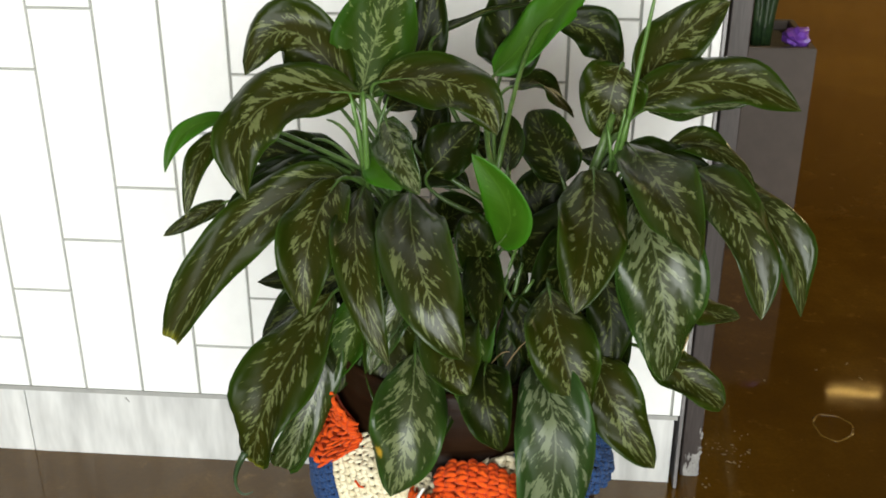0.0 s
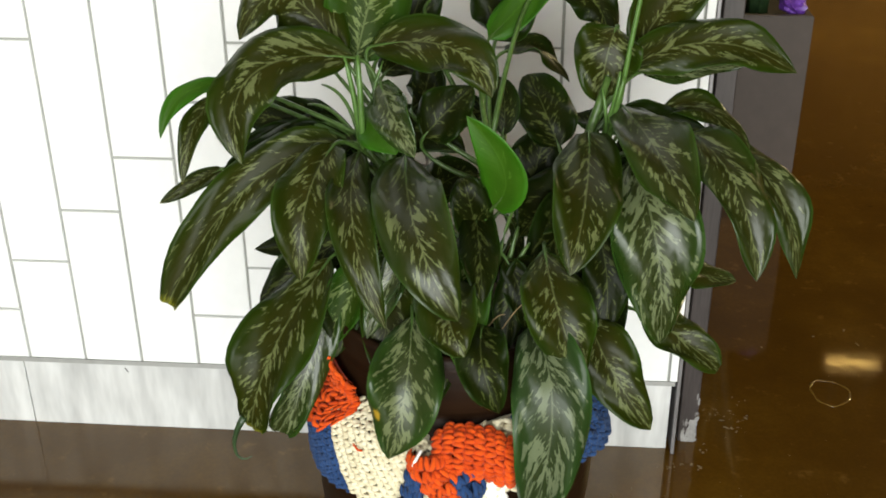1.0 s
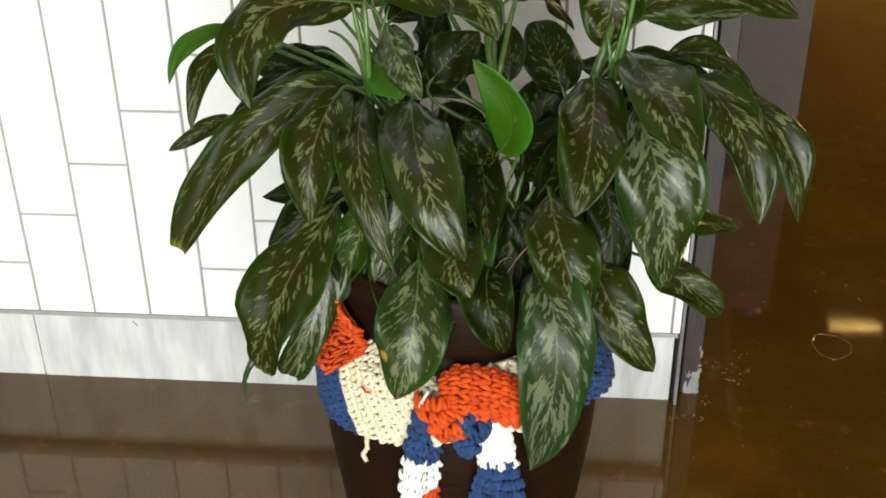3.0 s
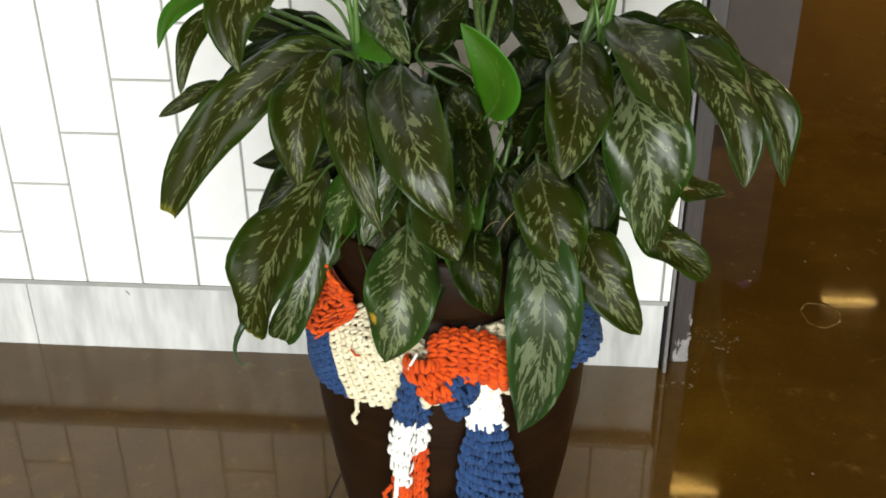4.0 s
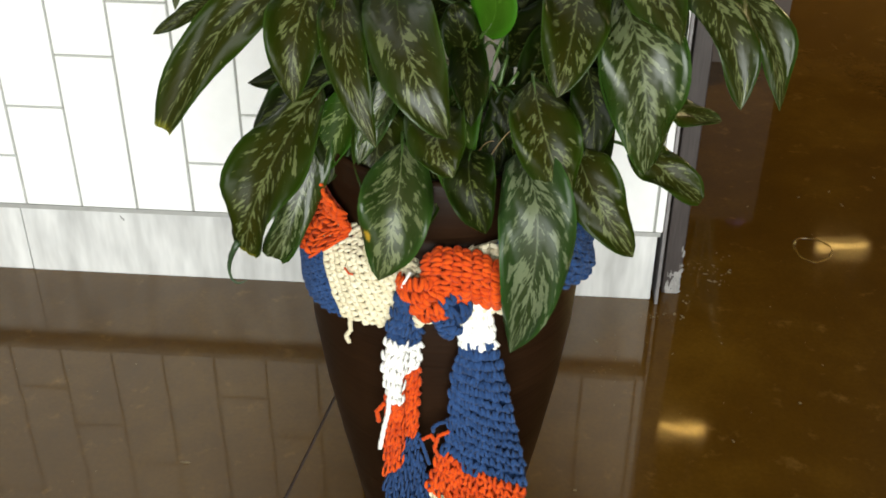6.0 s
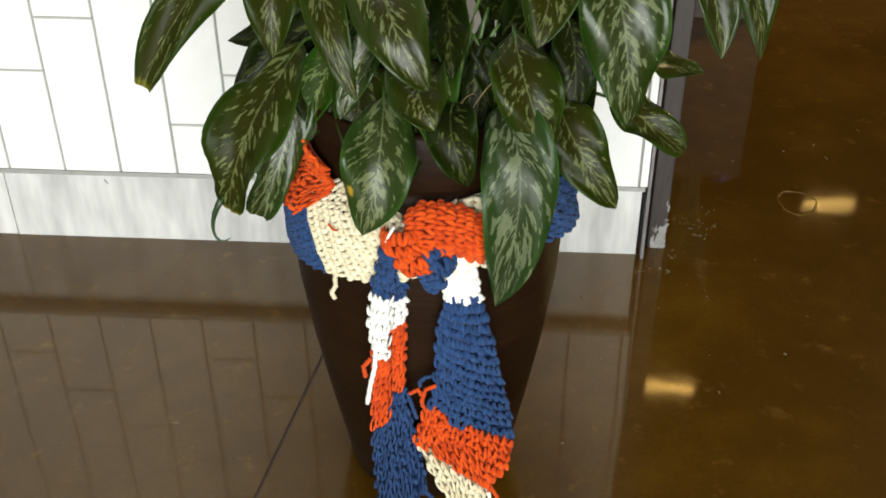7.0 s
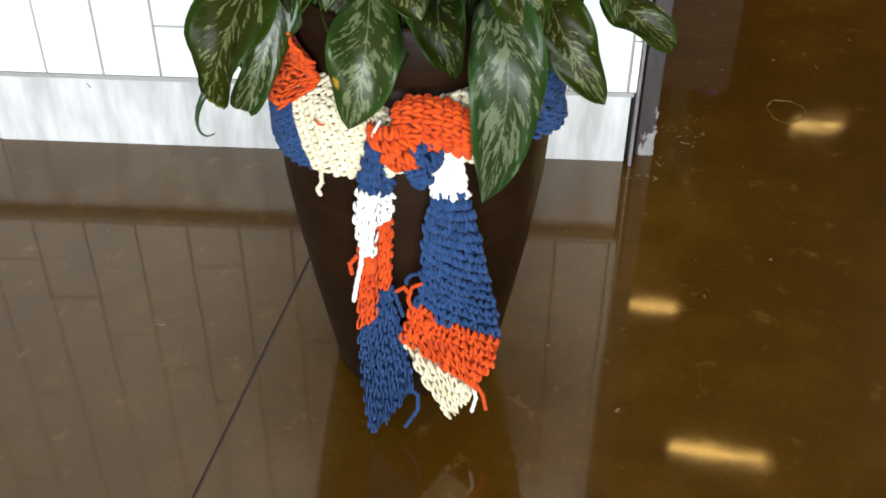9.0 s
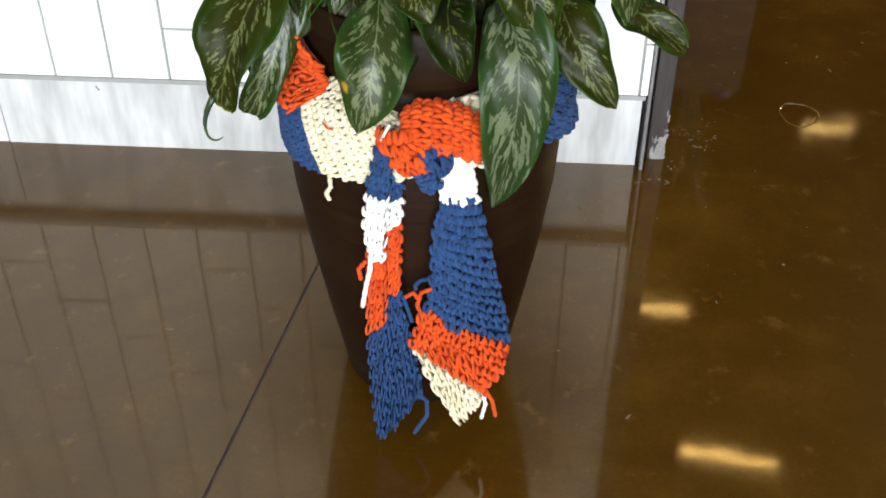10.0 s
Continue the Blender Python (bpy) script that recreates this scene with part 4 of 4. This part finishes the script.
knit("hanging_end", sheet([(0.454, -0.672, 0.480), (0.441, -0.672, 0.418), (0.436, -0.672, 0.369), (0.439, -0.672, 0.318), (0.434, -0.676, 0.221), (0.435, -0.680, 0.126), (0.442, -0.684, 0.003)], [(0.480, -0.672, 0.481), (0.484, -0.672, 0.420), (0.479, -0.672, 0.371), (0.477, -0.672, 0.320), (0.477, -0.676, 0.242), (0.494, -0.678, 0.173), (0.505, -0.680, 0.099)], 0.010, crease=0.011), 0.40, 0.058, [MAT_BLUE, MAT_WHITE, MAT_ORANGE, MAT_BLUE], left_bands, gauge=0.0108, loose=1.2, skew=lambda s: -0.13 * max(0.0, s - 0.3), label="narrow hanging end, striped blue, white and orange")
knit("hanging_end", sheet([(0.529, -0.656, 0.472), (0.528, -0.672, 0.414), (0.517, -0.672, 0.339), (0.515, -0.672, 0.268), (0.498, -0.676, 0.217), (0.487, -0.678, 0.182), (0.517, -0.680, 0.115), (0.551, -0.682, 0.048)], [(0.561, -0.656, 0.470), (0.569, -0.672, 0.416), (0.587, -0.672, 0.347), (0.600, -0.672, 0.282), (0.612, -0.676, 0.231), (0.617, -0.678, 0.180), (0.607, -0.680, 0.142), (0.584, -0.682, 0.104)], 0.008), 0.47, 0.115, [MAT_WHITE, MAT_BLUE, MAT_ORANGE, MAT_CREAM], right_bands, gauge=0.0108, loose=1.4, skew=right_slant, label="wide hanging end, striped white, blue, orange and cream")
cord("yarn_end", [(0.445, -0.684, 0.345), (0.443, -0.688, 0.313), (0.437, -0.688, 0.286), (0.431, -0.686, 0.251)], 0.0032, MAT_WHITE, "loose white yarn end")
cord("yarn_end", [(0.438, -0.680, 0.320), (0.428, -0.682, 0.308), (0.430, -0.680, 0.290)], 0.003, MAT_ORANGE, "loose orange yarn end")
cord("yarn_end", [(0.496, -0.680, 0.098), (0.510, -0.682, 0.085), (0.510, -0.682, 0.058), (0.492, -0.682, 0.022)], 0.0028, MAT_BLUE, "loose blue yarn end")
cord("yarn_end", [(0.517, -0.678, 0.278), (0.504, -0.684, 0.276), (0.499, -0.684, 0.255), (0.504, -0.678, 0.234)], 0.0028, MAT_ORANGE, "loose orange yarn loop")
cord("yarn_end", [(0.484, -0.678, 0.263), (0.495, -0.684, 0.276), (0.499, -0.682, 0.265)], 0.0026, MAT_ORANGE, "loose orange yarn end")
cord("yarn_end", [(0.584, -0.684, 0.110), (0.588, -0.686, 0.089), (0.583, -0.684, 0.060)], 0.0028, MAT_WHITE, "loose white yarn end")
cord("yarn_end", [(0.587, -0.684, 0.113), (0.597, -0.686, 0.095), (0.602, -0.684, 0.065)], 0.0028, MAT_ORANGE, "loose orange yarn end")
cord("yarn_end", [(0.391, -0.630, 0.412), (0.393, -0.640, 0.397), (0.387, -0.640, 0.389), (0.391, -0.640, 0.379)], 0.003, MAT_CREAM, "loose cream yarn end")

cord("yarn_end", [(0.512, -0.676, 0.292), (0.504, -0.684, 0.296), (0.497, -0.684, 0.288), (0.497, -0.678, 0.276)], 0.0026, MAT_BLUE, "loose blue yarn end")
cord("yarn_end", [(0.480, -0.674, 0.262), (0.487, -0.682, 0.246), (0.492, -0.680, 0.224)], 0.0026, MAT_BLUE, "loose blue yarn end")
cord("yarn_end", [(0.471, -0.678, 0.512), (0.466, -0.686, 0.506), (0.462, -0.686, 0.496)], 0.0018, MAT_WHITE, "loose white yarn end")
cord("yarn_end", [(0.389, -0.638, 0.487), (0.395, -0.644, 0.483), (0.400, -0.644, 0.482)], 0.0013, MAT_ORANGE, "loose orange yarn end")

# ---- grey planter standing further back ----
planter = tagged(new("planter_box"), "square grey planter box standing on the floor", "planter")
planter.matrix_world = pose(1.14, 1.33, 0)
bm = bmesh.new()
hw = 0.143
outer = [(-hw, -0.15), (hw, -0.15), (hw, 0.15), (-hw, 0.15)]
inner = [(x * 0.86, y * 0.86) for x, y in outer]
lv = [[bm.verts.new((x, y, z)) for x, y in ring] for ring, z in ((outer, 0.0), (outer, 0.497), (inner, 0.497), (inner, 0.46))]
for a, b in zip(lv, lv[1:]):
    for i in range(4):
        j = (i + 1) % 4
        bm.faces.new((a[i], a[j], b[j], b[i]))
bm.faces.new(lv[-1])
bm.faces.new(lv[0][::-1])
bmesh.ops.bevel(bm, geom=[e for e in bm.edges if e.calc_length() > 0.2], offset=0.003, segments=2, affect="EDGES")
part("body", bm, MAT_BOX, planter)
part("soil", box(-0.122, 0.122, -0.128, 0.128, 0.461, 0.474, 0.004), MAT_SOIL, planter, "dark soil")
part("foot", box(-0.12, 0.12, -0.12, 0.12, 0.0, 0.004), MAT_GAP, planter)
back_plant = tagged(new("strap_leaf_plant"), "dark strap-leaved plant standing in the grey planter", "houseplant")
back_plant.matrix_world = pose(1.16, 1.30, 0.46)
rng = random.Random(4)
for i in range(22):
    a, h = rng.uniform(0, 6.28), rng.uniform(0.3, 0.6)
    d = rng.uniform(0.03, 0.14)
    p = bezier((0.02 * math.cos(a), 0.02 * math.sin(a), 0), (0.2 * d * math.cos(a), 0.2 * d * math.sin(a), h * 0.7), (d * math.cos(a), d * math.sin(a), h), 8)
    bm = tube(p, [0.010, 0.012, 0.013, 0.012, 0.011, 0.009, 0.006, 0.002], 6)
    part("blade", bm, MAT_STRAP, back_plant, "", True)
bm = bmesh.new()
bmesh.ops.create_icosphere(bm, subdivisions=3, radius=0.035)
for v in bm.verts:
    v.co *= 1 + 0.5 * noise.noise(v.co * 45)
    v.co.z *= 0.7
ob = tagged(part("foil_wrap", bm, MAT_PURPLE), "crumpled purple foil lying on the planter", "wrapping")
ob.matrix_world = pose(1.245, 1.24, 0.512)

# ---- dried water ring on the floor ----
pts = []
for i in range(61):
    a = 2 * math.pi * i / 60
    k = 1 + 0.06 * math.sin(3 * a + 1) + 0.03 * math.sin(7 * a)
    pts.append((1.184 + 0.037 * k * math.cos(a), 0.236 + 0.044 * k * math.sin(a), 0.0003))
bm = tube(pts, [0.0024 * (1 + 0.5 * math.sin(5.3 * i)) for i in range(61)], 6)
for v in bm.verts:
    v.co.z = 0.0002 + 0.25 * max(-0.0008, v.co.z)
tagged(part("water_ring", bm, MAT_RING, None, "", True), "dried glossy water ring on the brown concrete floor", "floor mark")

# ---- crumbs on the floor ----
def crumb(bm, x, y, s, rng, long=2.4):
    turn = Matrix.Rotation(rng.uniform(0, 3.1), 4, "Z")
    bmesh.ops.create_icosphere(bm, subdivisions=1, radius=s, matrix=Matrix.Translation((x, y, s * 0.3)) @ turn @ Matrix.Diagonal((rng.uniform(0.8, long), rng.uniform(0.5, 1.1), 0.4, 1)))


rng = random.Random(8)
bm = bmesh.new()
for cx, cy, sx, sy, n in ((0.95, 0.14, 0.022, 0.022, 22), (1.0, 0.165, 0.006, 0.022, 10), (0.975, 0.10, 0.012, 0.006, 8), (0.87, 0.035, 0.03, 0.016, 26), (0.76, -0.16, 0.03, 0.05, 16), (1.02, -0.1, 0.1, 0.12, 12)):
    for i in range(n):
        x, y = rng.gauss(cx, sx), rng.gauss(cy, sy)
        if y > -0.01 and x < 0.905:
            y = -0.012 - 0.03 * rng.random() ** 2
        crumb(bm, x, y, 0.0008 + 0.0020 * rng.random() ** 2, rng)
for x, y in ((1.079, 0.397), (1.196, 0.448), (1.267, 0.479), (1.282, 0.422), (1.38, 0.552), (0.694, -0.482), (0.79, -0.612), (1.07, -0.249), (0.095, -0.473)):
    crumb(bm, x, y, 0.0026, rng, 4.0)
for i in range(45):
    x, y = rng.uniform(-0.3, 1.5), rng.uniform(-0.95, 0.6)
    if y < -0.02 or x > 0.95:
        crumb(bm, x, y, rng.uniform(0.0004, 0.0011), rng)
tagged(part("crumbs", bm, MAT_CRUMB), "scattered pale crumbs and grit on the floor", "crumbs", kind="stuff")

# ---- wall tiles ----
def tile_mesh(length):
    w, h, d, bv = PITCH - GROUT, length - GROUT, 0.006, 0.0012
    bm = bmesh.new()
    ring0 = [bm.verts.new((sx * w / 2, 0.004, sz * h / 2)) for sx, sz in ((-1, -1), (1, -1), (1, 1), (-1, 1))]
    ring1 = [bm.verts.new((sx * w / 2, 0.004 - d + bv, sz * h / 2)) for sx, sz in ((-1, -1), (1, -1), (1, 1), (-1, 1))]
    ring2 = [bm.verts.new((sx * (w / 2 - bv), 0.004 - d, sz * (h / 2 - bv))) for sx, sz in ((-1, -1), (1, -1), (1, 1), (-1, 1))]
    for a, b in ((ring0, ring1), (ring1, ring2)):
        for i in range(4):
            j = (i + 1) % 4
            bm.faces.new((a[i], a[j], b[j], b[i]))
    bm.faces.new(ring2)
    bmesh.ops.recalc_face_normals(bm, faces=bm.faces[:])
    me = bpy.data.meshes.new("tile")
    bm.to_mesh(me)
    bm.free()
    me.materials.append(MAT_TILE)
    return me


TILES = {}
rng = random.Random(3)
rest = bmesh.new()
for col in range(-38, 8):
    x0 = col * PITCH
    first = FIRST + LONG / 4 * ((col + 4) % 4)
    cuts = [FOOT] + [first + LONG * k for k in range(0, 8) if first + LONG * k < 3.3] + [3.399]
    for lo, hi in zip(cuts, cuts[1:]):
        key = round(hi - lo, 3)
        if key not in TILES:
            TILES[key] = tile_mesh(hi - lo)
        at = pose(x0 + PITCH / 2 + rng.uniform(-0.0003, 0.0003), rng.uniform(-0.0005, 0.0003), (lo + hi) / 2, rng.uniform(-0.12, 0.12), 0, rng.uniform(-0.2, 0.2))
        if col < -24:
            n = len(rest.verts)
            rest.from_mesh(TILES[key])
            rest.verts.ensure_lookup_table()
            bmesh.ops.transform(rest, matrix=at, verts=rest.verts[n:])
        else:
            ob = new("tile", TILES[key])
            ob.parent = wall
            ob.matrix_world = at
tagged(part("far_tiles", rest, MAT_TILE, wall, "more long white tiles"), kind="stuff")
for k in range(9):
    lo, hi = max(FOOT, FIRST + LONG * (k - 1)), min(3.399, FIRST + LONG * k)
    if hi - lo > 0.02:
        part("tile", box(8 * PITCH + GROUT / 2, END - 0.001, -0.002, 0.004, lo + GROUT / 2, hi - GROUT / 2, 0.001), MAT_TILE, wall)
